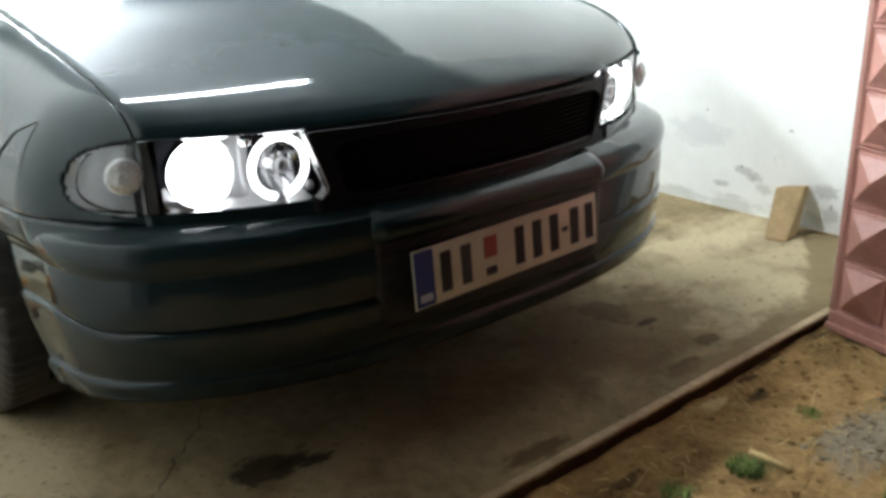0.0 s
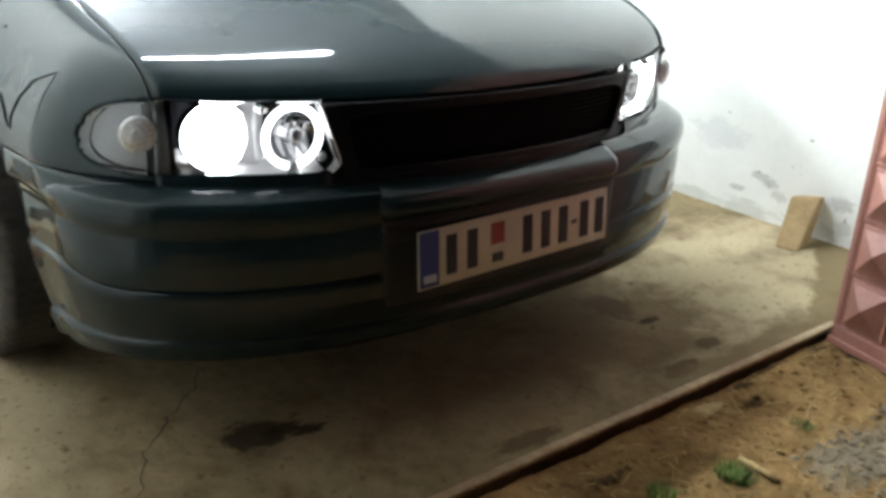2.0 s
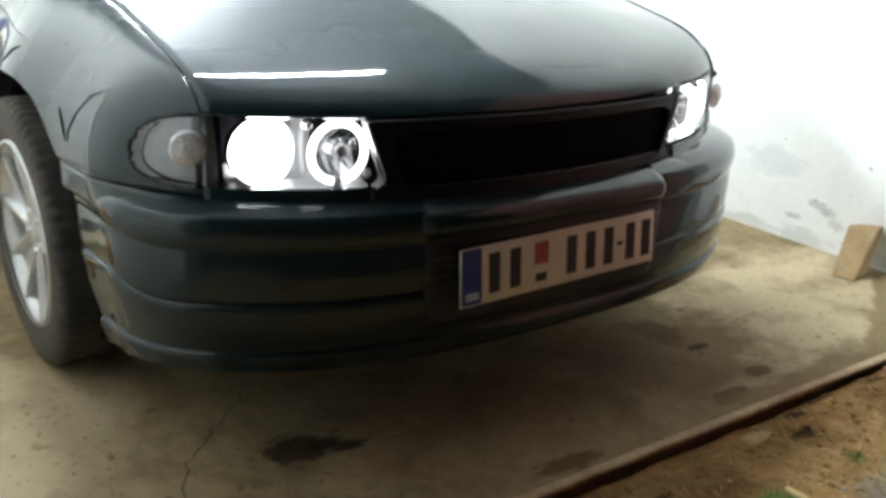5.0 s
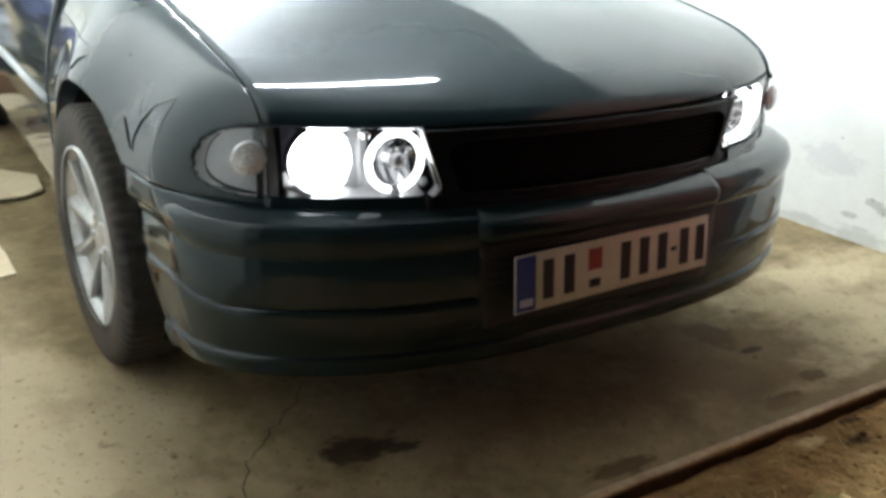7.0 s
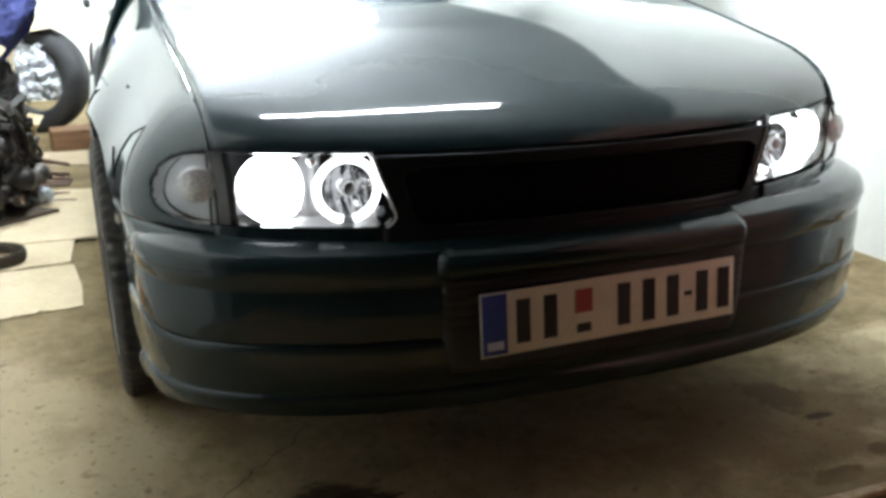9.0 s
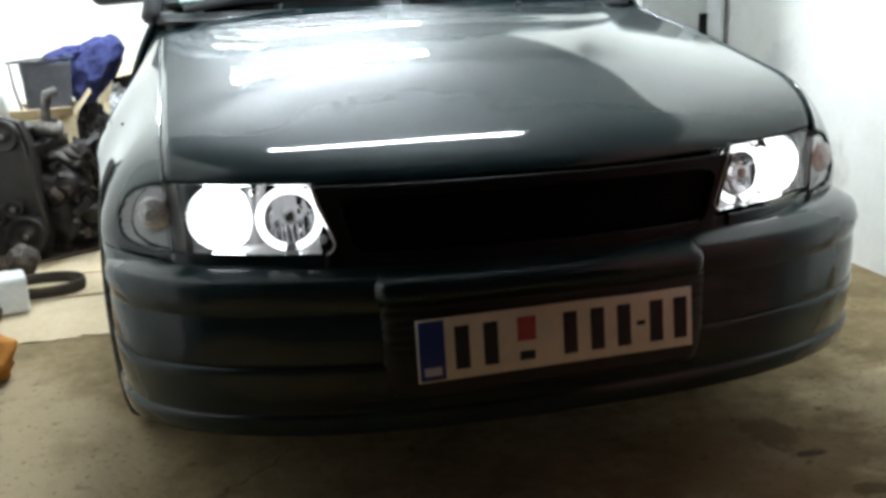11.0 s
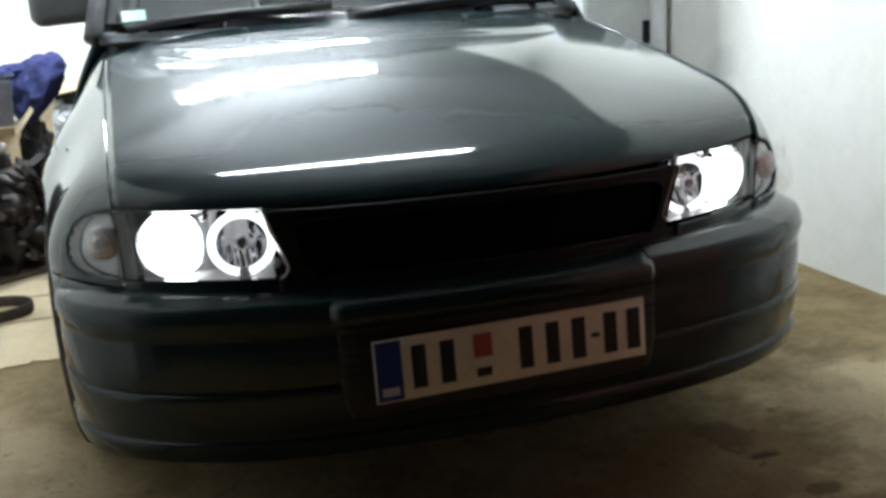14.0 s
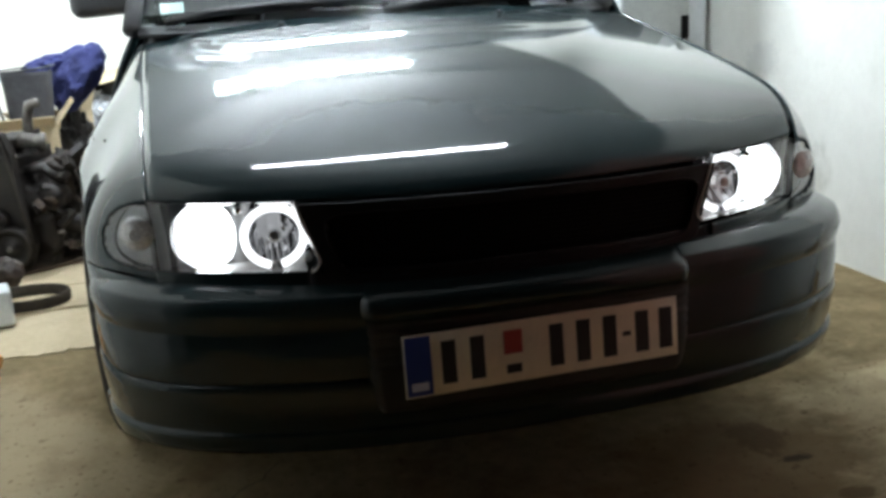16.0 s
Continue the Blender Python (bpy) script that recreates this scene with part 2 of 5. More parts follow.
damp_margin(CONCRETE, (0.190, 0.135, 0.068))
CONCRETE.node_tree.nodes["Principled BSDF"].inputs["Specular IOR Level"].default_value = 0.06
PLASTER = varied(material("white_plaster", (0.8, 0.8, 0.78), 0.9), (0.69, 0.68, 0.625), (0.81, 0.80, 0.745), 1.2, 10, 18, 0.22, 40, 0.42, distance=0.006)
GRIME = (0.57, 0.56, 0.50)
SMUDGE = (0.50, 0.485, 0.44)
spotted(PLASTER, ((1.80, 0.66, 0.10, 0.07, (0.64, 0.635, 0.60), 1.1), (0.445, 0.145, 0.035, 0.014, SMUDGE, 2.4), (0.405, 0.128, 0.030, 0.016, SMUDGE, 3.1), (0.525, 0.085, 0.030, 0.010, SMUDGE, 3.9), (0.365, 0.095, 0.028, 0.016, GRIME, 4.4),
                  (0.145, 0.130, 0.045, 0.022, SMUDGE, 5.3), (0.125, 0.055, 0.030, 0.025, GRIME, 6.8), (0.24, 0.025, 0.10, 0.035, GRIME, 3.7), (0.48, 0.02, 0.09, 0.030, GRIME, 9.2), (0.70, 0.02, 0.11, 0.022, GRIME, 4.9), (0.62, 0.25, 0.10, 0.05, (0.64, 0.635, 0.60), 8.3), (1.55, 0.25, 0.16, 0.20, GRIME, 7.7)), 0.0, True)
BARE = varied(material("bare_concrete", (0.3, 0.3, 0.28), 0.9), (0.14, 0.14, 0.132), (0.24, 0.235, 0.225), 1.0, 10, 14, 0.4, 30, distance=0.006)
DIRT = varied(material("bare_earth", (0.15, 0.11, 0.07), 0.95), (0.122, 0.068, 0.025), (0.43, 0.275, 0.115), 4, 12, 40, 0.9, 60, 0.5, distance=0.012)
EDGING = varied(material("worn_edging", (0.35, 0.27, 0.2), 0.6), (0.20, 0.115, 0.058), (0.56, 0.44, 0.28), 3.0, 8, 60, 0.3, 160, distance=0.002)
for m in (DIRT, EDGING):
    m.node_tree.nodes["Principled BSDF"].inputs["Specular IOR Level"].default_value = 0.08


def far_tone(m, y0, y1, colour):
    """Darkens the unseen earth further out, added so the bumper reflects less brown."""
    n, l = m.node_tree.nodes, m.node_tree.links
    p = n["Principled BSDF"]
    col = p.inputs["Base Color"].links[0].from_socket
    co, sep, nz = n.new("ShaderNodeTexCoord"), n.new("ShaderNodeSeparateXYZ"), n.new("ShaderNodeTexNoise")
    nz.inputs["Scale"].default_value, nz.inputs["Detail"].default_value = 5, 8
    l.new(co.outputs["Object"], sep.inputs[0])
    l.new(co.outputs["Object"], nz.inputs["Vector"])
    add = n.new("ShaderNodeMath")
    add.operation, add.inputs[1].default_value = "MULTIPLY_ADD", 0.5
    l.new(nz.outputs[0], add.inputs[0])
    l.new(sep.outputs["Y"], add.inputs[2])
    rng = n.new("ShaderNodeMapRange")
    rng.inputs["From Min"].default_value, rng.inputs["From Max"].default_value = y0 + 0.25, y1 + 0.25
    l.new(add.outputs[0], rng.inputs["Value"])
    mix = n.new("ShaderNodeMix")
    mix.data_type = "RGBA"
    mix.inputs[7].default_value = (*colour, 1)
    l.new(rng.outputs[0], mix.inputs[0])
    l.new(col, mix.inputs[6])
    l.new(mix.outputs[2], p.inputs["Base Color"])


MOIST, GRIT = (0.062, 0.038, 0.016), (0.25, 0.215, 0.155)
spotted(DIRT, ((0.505, -0.282, 0.040, 0.014, MOIST, 1.7), (0.545, -0.224, 0.040, 0.014, MOIST, 2.9), (0.67, -0.207, 0.060, 0.012, MOIST, 3.6), (0.873, -0.220, 0.040, 0.014, MOIST, 4.8), (0.94, -0.31, 0.07, 0.035, MOIST, 5.5), (0.02, -0.290, 0.05, 0.014, MOIST, 6.6),
               (0.40, -0.236, 0.040, 0.018, (0.52, 0.40, 0.21), 8.1), (0.53, -0.55, 0.20, 0.085, GRIT, 9.3)))
# unseen ground made dark grey to dim its reflection in the bumper
far_tone(DIRT, -0.80, -1.15, (0.045, 0.050, 0.048))
RUST = varied(material("rusty_steel", (0.25, 0.14, 0.1), 0.7, 0.2), (0.12, 0.06, 0.04), (0.42, 0.30, 0.24), 8, 10, 90, 0.4, 200, distance=0.003)
PINK = varied(material("faded_red_paint", (0.5, 0.2, 0.17), 0.5), (0.29, 0.118, 0.088), (0.43, 0.205, 0.160), 4, 8, 60, 0.2, 250, rough=(0.35, 0.7), distance=0.002)
BRICK = varied(material("tan_block", (0.4, 0.28, 0.15), 0.9), (0.27, 0.175, 0.080), (0.46, 0.32, 0.165), 14, 8, 90, 0.6, 160, distance=0.004)
CARD = varied(material("cardboard", (0.5, 0.38, 0.24), 0.85), (0.44, 0.34, 0.20), (0.64, 0.53, 0.36), 3, 8, 60, 0.15, 90, 0.45, distance=0.003)
WOOD = varied(material("old_wood", (0.3, 0.2, 0.12), 0.8), (0.15, 0.075, 0.038), (0.32, 0.175, 0.095), 3, 8, 40, 0.3, 60, stretch=(1, 8, 8), distance=0.003)
BAG = varied(material("black_bag", (0.012, 0.011, 0.011), 0.48), (0.008, 0.007, 0.006), (0.030, 0.023, 0.018), 9, 6, 50, 0.5, 30, distance=0.01)
CLEAR_BAG = varied(material("milky_bag", (0.7, 0.72, 0.74), 0.25), (0.24, 0.25, 0.27), (0.66, 0.68, 0.70), 9, 6, 40, 0.6, 30, distance=0.015)
BLUE = varied(material("blue_cloth", (0.03, 0.04, 0.18), 0.9), (0.014, 0.018, 0.075), (0.034, 0.042, 0.16), 6, 8, 90, 0.4, 40, distance=0.008)
GREY_CLOTH = varied(material("grey_cloth", (0.06, 0.06, 0.07), 0.9), (0.025, 0.025, 0.030), (0.065, 0.065, 0.072), 6, 8, 90, 0.4, 50, distance=0.006)
PLATE_WHITE = varied(material("plate_white", (0.75, 0.72, 0.66), 0.4), (0.56, 0.53, 0.43), (0.72, 0.69, 0.58), 20, 6, 200, 0.05, 400, 0.4, distance=0.001)
PLATE_BLUE = material("plate_blue", (0.01, 0.035, 0.22), 0.4)
INK = material("plate_ink", (0.012, 0.012, 0.014), 0.5)
RED_INK = material("plate_red", (0.35, 0.05, 0.05), 0.5)
WHITE_INK = material("plate_pale", (0.5, 0.55, 0.7), 0.5)
GRASS = varied(material("grass_green", (0.06, 0.12, 0.03), 0.8), (0.055, 0.095, 0.014), (0.17, 0.225, 0.042), 30, 4, 100, 0.0)
STRAW = varied(material("straw_yellow", (0.5, 0.38, 0.16), 0.8), (0.36, 0.245, 0.09), (0.64, 0.47, 0.22), 20, 4, 100, 0.0)
STONE = varied(material("grey_stone", (0.25, 0.24, 0.22), 0.9), (0.19, 0.150, 0.095), (0.36, 0.295, 0.195), 20, 8, 90, 0.4, 150, distance=0.003)
DAMP = varied(material("damp_concrete", (0.1, 0.08, 0.05), 0.6), (0.10, 0.075, 0.045), (0.20, 0.155, 0.10), 9, 8, 60, 0.3, 70, distance=0.004)
CREVICE = varied(material("crack_dirt", (0.04, 0.03, 0.02), 0.9), (0.018, 0.013, 0.008), (0.070, 0.050, 0.030), 30, 6, 90, 0.0)
DARK_WOOD = varied(material("dark_board", (0.07, 0.045, 0.03), 0.8), (0.05, 0.032, 0.02), (0.10, 0.07, 0.045), 6, 8, 70, 0.2, 90, distance=0.003)
ORANGE = varied(material("orange_cloth", (0.5, 0.2, 0.03), 0.9), (0.42, 0.16, 0.02), (0.6, 0.26, 0.05), 12, 6, 90, 0.3, 60, distance=0.004)


# ---- mesh helpers ----
def link(name, bm, mat, parent=None, label="", smooth=True, m=None):
    me = bpy.data.meshes.new(name)
    bmesh.ops.recalc_face_normals(bm, faces=bm.faces[:])
    bm.to_mesh(me)
    bm.free()
    me.materials.append(mat)
    if smooth:
        for p in me.polygons:
            p.use_smooth = True
    ob = new(name, me)
    if parent:
        ob.parent = parent
    if m is not None:
        ob.matrix_basis = m
    if label:
        ob["label"] = label
    return ob


def part(name, bm, mat, parent, label="", smooth=True, m=None):
    return link(name, bm, mat, parent, label, smooth, m)


def empty(name, m=None):
    ob = new(name)
    ob.empty_display_size = 0.1
    if m is not None:
        ob.matrix_basis = m
    return ob


def solid(ob, thick, bevel=0.0, offset=-1):
    s = ob.modifiers.new("solid", "SOLIDIFY")
    s.thickness, s.offset = thick, offset
    if bevel:
        b = ob.modifiers.new("bevel", "BEVEL")
        b.width, b.segments, b.limit_method = bevel, 2, "ANGLE"
    return ob


def grid(fn, nu, nv, keep=None):
    """A sheet of quads through fn(u, v), u and v from 0 to 1."""
    bm = bmesh.new()
    vs = [[bm.verts.new(fn(i / nu, j / nv)) for j in range(nv + 1)] for i in range(nu + 1)]
    for i in range(nu):
        for j in range(nv):
            if keep is None or keep((i + 0.5) / nu, (j + 0.5) / nv):
                bm.faces.new((vs[i][j], vs[i + 1][j], vs[i + 1][j + 1], vs[i][j + 1]))
    loose = [v for v in bm.verts if not v.link_faces]
    bmesh.ops.delete(bm, geom=loose, context="VERTS")
    return bm


def box(sx, sy, sz, bevel=0.0, at=(0, 0, 0), seg=2):
    bm = bmesh.new()
    bmesh.ops.create_cube(bm, size=1, matrix=Matrix.Translation(at) @ Matrix.Diagonal((sx, sy, sz, 1)))
    if bevel:
        bmesh.ops.bevel(bm, geom=bm.edges[:], offset=bevel, segments=seg, affect="EDGES", profile=0.5)
    return bm


def lathe(profile, n=48, a0=0.0, a1=2 * math.pi, axis="x"):
    """Revolves (along, radius) pairs round an axis."""
    bm = bmesh.new()
    closed = abs(a1 - a0 - 2 * math.pi) < 1e-6
    rings = []
    for i in range(n if closed else n + 1):
        a = a0 + (a1 - a0) * i / n
        ring = []
        for s, r in profile:
            c = (s, r * math.cos(a), r * math.sin(a)) if axis == "x" else (r * math.cos(a), s, r * math.sin(a)) if axis == "y" else (r * math.cos(a), r * math.sin(a), s)
            ring.append(bm.verts.new(c))
        rings.append(ring)
    for i in range(n):
        a, b = rings[i], rings[(i + 1) % len(rings)]
        for j in range(len(profile) - 1):
            bm.faces.new((a[j], b[j], b[j + 1], a[j + 1]))
    bmesh.ops.remove_doubles(bm, verts=bm.verts[:], dist=1e-5)
    return bm


def tube(points, r, n=8, taper=None):
    """A round bar along points."""
    bm = bmesh.new()
    pts = [Vector(p) for p in points]
    rings = []
    for i, p in enumerate(pts):
        d = (pts[min(i + 1, len(pts) - 1)] - pts[max(i - 1, 0)]).normalized()
        side = d.cross(Vector((0, 0, 1)) if abs(d.z) < 0.9 else Vector((0, 1, 0))).normalized()
        upw = side.cross(d)
        rr = r * (taper(i / (len(pts) - 1)) if taper else 1)
        rings.append([bm.verts.new(p + rr * (math.cos(2 * math.pi * k / n) * side + math.sin(2 * math.pi * k / n) * upw)) for k in range(n)])
    for a, b in zip(rings, rings[1:]):
        for k in range(n):
            bm.faces.new((a[k], a[(k + 1) % n], b[(k + 1) % n], b[k]))
    bm.faces.new(rings[0])
    bm.faces.new(rings[-1])
    return bm


def clump(sx, sy, sz, amp, freq, seed, sub=4, flat=True):
    """A lumpy, creased body that rests on z = 0."""
    bm = bmesh.new()
    bmesh.ops.create_icosphere(bm, subdivisions=sub, radius=1)
    for v in bm.verts:
        p = v.co.normalized()
        q = p * freq + Vector((seed, seed * 2.3, -seed))
        d = 1 + 0.55 * amp * noise.fractal(q, 1.0, 2.1, 3) + amp * 0.35 * (0.3 - abs(noise.noise(q * 1.9))) + amp * 0.16 * (0.3 - abs(noise.noise(q * 4.7)))
        v.co = Vector((p.x * sx, p.y * sy, p.z * sz)) * d
    low = min(v.co.z for v in bm.verts)
    for v in bm.verts:
        z = v.co.z - low
        if flat:
            z = max(0.0, z - 0.12 * sz)
        v.co.z = z
    return bm


def jewel(r, deep):
    """A cut-glass cover that bulges towards -y, in staggered facets."""
    bm = bmesh.new()
    rows = []
    for i, (k, n) in enumerate(((1.0, 20), (0.86, 20), (0.62, 14), (0.36, 9), (0.12, 5))):
        d = -deep * (1 - k * k) - (0.0016 if i % 2 else 0.0)
        rows.append([bm.verts.new((r * k * math.cos(2 * math.pi * (j + 0.5 * (i % 2)) / n), d, r * k * math.sin(2 * math.pi * (j + 0.5 * (i % 2)) / n))) for j in range(n)])
    for a, b in zip(rows, rows[1:]):
        n, m = len(a), len(b)
        for j in range(n):
            p, q = b[j * m // n], b[(j + 1) * m // n % m]
            bm.faces.new((a[j], a[(j + 1) % n], q, p) if p is not q else (a[j], a[(j + 1) % n], p))
    bm.faces.new(rows[-1])
    return bm


def crease_bag(sx, sy, sz, seed, flat=True):
    """A crumpled plastic bag: sharp creases between flat, tilted facets."""
    bm = clump(sx, sy, sz, 0.5, 2.0, seed, 5, flat)
    mid = Vector((0, 0, sz))
    for v in bm.verts:
        q = v.co * (5.0 / max(sx, sy) * 0.28) + Vector((seed, -seed, seed * 0.5))
        ridge = abs(noise.noise(q)) + 0.6 * abs(noise.noise(q * 2.3 + Vector((4, 1, 7))))
        v.co = mid + (v.co - mid) * (1.08 - 0.42 * ridge)
        v.co.z = max(0.0, v.co.z)
    return bm


def slab(points, thick, z=0.0):
    """A flat outline with thickness, its underside at z."""
    bm = bmesh.new()
    a = [bm.verts.new((x, y, z)) for x, y in points]
    b = [bm.verts.new((x, y, z + thick)) for x, y in points]
    bm.faces.new(a[::-1])
    bm.faces.new(b)
    for i in range(len(a)):
        j = (i + 1) % len(a)
        bm.faces.new((a[i], a[j], b[j], b[i]))
    return bm


# ---- the garage ----
WALL_X, BACK_Y, LEFT_X, EDGE_Y, CEIL = 1.580, 5.75, -1.47, -0.170, 2.36
floor = tagged(empty("floor"), "worn stained concrete garage floor", "floor", kind="structure")
bm = box(WALL_X - LEFT_X + 0.4, BACK_Y - EDGE_Y + 0.2, 0.12, 0, ((WALL_X + LEFT_X) / 2, (BACK_Y + EDGE_Y + 0.2) / 2, -0.06))
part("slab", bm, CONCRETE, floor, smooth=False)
sill = tagged(link("floor_edge", box(2.45, 0.023, 0.012, 0.003, (-0.21, EDGE_Y - 0.0115, -0.003)), EDGING, smooth=False), "worn brown steel edge strip along the concrete floor", "edge strip", kind="structure")


def ground_z(x, y):
    d = max(0.0, EDGE_Y - 0.024 - y)
    near = 1.0 if -3 < x < 4 and y > -4 else 0.0
    return -0.019 - 0.007 * near * max(0.0, 1 - d / 0.035) + near * (0.009 * noise.fractal(Vector((x * 3, y * 3, 0.3)), 1.0, 2.0, 5) + 0.011 * noise.noise(Vector((x * 15, y * 15, 3))) + 0.0045 * noise.noise(Vector((x * 38, y * 38, 7)))) - 0.01 * min(1, d)


def spread(s, near, far):
    return near * s + (far - near) * s ** 7 if s >= 0 else -(near * -s + (far - near) * (-s) ** 7)


def ground_at(u, v):
    x = spread(2 * u - 1, 3.2, 60)
    y = EDGE_Y - 0.024 - spread(v, 3.2, 60)
    return (x, y, ground_z(x, y))


ground = tagged(link("ground", grid(ground_at, 360, 240), DIRT), "bare brown trodden earth outside the garage", "ground", kind="structure")

wall = tagged(link("wall_east", box(0.2, BACK_Y + 0.37, CEIL + 0.2, 0, (WALL_X + 0.1, (BACK_Y + 0.03) / 2, CEIL / 2)), PLASTER, smooth=False), "rough white-plastered garage wall with scuffs near the floor", "wall", kind="structure")
tagged(link("wall_west", box(0.2, BACK_Y + 0.37, CEIL + 0.2, 0, (LEFT_X - 0.1, (BACK_Y + 0.03) / 2, CEIL / 2)), PLASTER, smooth=False), "white-plastered garage wall", "wall", kind="structure")
tagged(link("wall_north", box(WALL_X - LEFT_X, 0.2, CEIL + 0.2, 0, ((WALL_X + LEFT_X) / 2, BACK_Y + 0.1, CEIL / 2)), PLASTER, smooth=False), "white-plastered rear garage wall", "wall", kind="structure")
tagged(link("ceiling", box(WALL_X - LEFT_X + 0.4, BACK_Y + 0.6, 0.15, 0, ((WALL_X + LEFT_X) / 2, (BACK_Y - 0.1) / 2, CEIL + 0.177)), BARE, smooth=False), "bare grey concrete garage ceiling", "ceiling", kind="structure")
front = tagged(link("wall_south", box(0.76, 0.2, CEIL + 0.2, 0, (1.400, -0.274, CEIL / 2)), BARE, smooth=False), "bare pier and lintel round the gateway", "wall", kind="structure")
part("pier", box(0.22, 0.2, CEIL + 0.2, 0, (LEFT_X - 0.09, -0.274, CEIL / 2)), BARE, front, smooth=False)
part("lintel", box(1.02 - LEFT_X - 0.02, 0.196, 0.40, 0, ((1.02 + LEFT_X + 0.02) / 2, -0.274, CEIL - 0.1)), BARE, front, smooth=False)

# ---- fluorescent ceiling lamps ----
LAMPS = ((-0.065, 3.05, 2.24), (-0.070, 0.98, 2.24))


def tube_lamp(x, y, z, glow):
    lamp = tagged(empty("ceiling_lamp", pose(x, y, z)), "lit fluorescent tube lamp fixed under the ceiling", "lamp", "ceiling lamps")
    part("tube", lathe([(-0.60, 0), (-0.60, 0.019), (0.60, 0.019), (0.60, 0)], 20), glow, lamp, "glowing white fluorescent tube")
    part("housing", box(1.26, 0.07, 0.045, 0.006, (0, 0, 0.06)), material("lamp_enamel", (0.5, 0.5, 0.48), 0.4), lamp, smooth=False)
    for s in (-1, 1):
        part("socket", box(0.025, 0.035, 0.075, 0.004, (s * 0.612, 0, 0.01)), GREY_PLASTIC, lamp, smooth=False)
        part("bracket", box(0.03, 0.02, CEIL + 0.105 - z - 0.082, 0, (s * 0.4, 0, (CEIL + 0.105 - z + 0.082) / 2)), GREY_PLASTIC, lamp, smooth=False)


for at, glow in zip(LAMPS, TUBE_LIGHTS):
    tube_lamp(*at, glow)

# ---- the car ----
CX = -0.016
car = tagged(empty("car", pose(CX, 0, 0.013)), "dark green hatchback with lit headlights on the garage floor", "car")
AXLE_Y, AXLE_Z, ARCH = 0.793, 0.294, 0.336
HOOD_X, HOOD_Y0, HOOD_Y1 = 0.630, 0.03, 1.10


def plan(phi, y0, w=0.765, depth=0.38):
    """The rounded nose in plan: phi from -90 to 90 degrees."""
    s, c = abs(math.sin(phi)), max(0.0, math.cos(phi))
    return Vector((math.copysign(w * s ** 0.909, phi), y0 + depth * (1 - c ** 1.1), 0))


BX = 0.030


def nose(phi, y0, w=0.790, depth=0.34):
    """The squarer plan of the bumper."""
    s, c = abs(math.sin(phi)), max(0.0, math.cos(phi))
    return Vector((BX + math.copysign(w * s ** 0.769, phi), y0 + depth * (1 - c), 0))


def nose_y(x, y0=0.0, w=0.790, depth=0.34):
    return y0 + depth * (1 - math.sqrt(max(0.0, 1 - min(1.0, abs(x - BX) / w) ** 2.6)))


def nose_x(y, y0=0.0, w=0.790, depth=0.34):
    c = min(1.0, max(0.0, 1 - (y - y0) / depth))
    return w * max(0.0, 1 - c * c) ** 0.3846


def plan_y(x, y0, w=0.765, depth=0.38):
    u = min(1.0, abs(x) / w)
    return y0 + depth * (1 - max(0.0, 1 - u ** 2.2) ** 0.55)


def plan_x(y, y0=0.025, w=0.765, depth=0.38):
    c = min(1.0, max(0.0, 1 - (y - y0) / depth))
    return w * max(0.0, 1 - c ** 1.818) ** 0.4545


def arch_y(z, front=True):
    d = math.sqrt(max(0.0, ARCH ** 2 - (z - AXLE_Z) ** 2))
    return AXLE_Y - d if front else AXLE_Y + d


def bumper_point(phi, extra, z, inset, y0):
    """Round the nose by phi, then extra metres back along the side."""
    e = 0.012
    p = nose(phi, y0)
    a, b = nose(max(-math.pi / 2, phi - e), y0), nose(min(math.pi / 2, phi + e), y0)
    d = (b - a).normalized()
    n = Vector((-d.y, d.x, 0))
    p = p + n * inset
    return Vector((p.x, p.y + extra, z))


def wrap(profile, y0=0.0, nu=96, u0=0.0, u1=1.0, rear=None, lift=0.026):
    """Sweeps (z, inset) pairs round the nose from wheel arch to wheel arch."""
    def at(u, v):
        k = v * (len(profile) - 1)
        i = min(int(k), len(profile) - 2)
        f = k - i
        z = profile[i][0] * (1 - f) + profile[i + 1][0] * f
        ins = profile[i][1] * (1 - f) + profile[i + 1][1] * f
        s = 2 * (u0 + (u1 - u0) * u) - 1
        k2 = min(1.0, max(0.0, (abs(s) - 0.62) / 0.24))
        k2 = k2 * k2 * (3 - 2 * k2)
        z += lift * k2 * (1 - max(0.0, z - 0.337) / 0.183 if z >= 0.337 else max(0.0, (z - 0.215) / 0.122))
        end = 0.86
        if abs(s) <= end:
            return bumper_point(s / end * math.pi / 2, 0.0, z, ins, y0)
        t = (abs(s) - end) / (1 - end)
        side = math.copysign(math.pi / 2, s)
        stop = (arch_y(z) - 0.7 * max(0.0, 0.360 - z) if rear is None else rear) - (y0 + 0.34)
        q = bumper_point(side, 0.0, z, ins, y0)
        q.y = y0 + 0.34 + t * stop
        q.x += math.copysign(0.008 * t * t, s)
        return q
    return grid(at, nu, (len(profile) - 1) * 3)


def seam_z(y):
    """Height of the joint between bumper and wing."""
    return 0.503 + 0.0165 * (1 - math.exp(-(max(0.0, y - 0.10) / 0.09) ** 2)) - 0.004 * max(0.0, (y - 0.33) / 0.2)


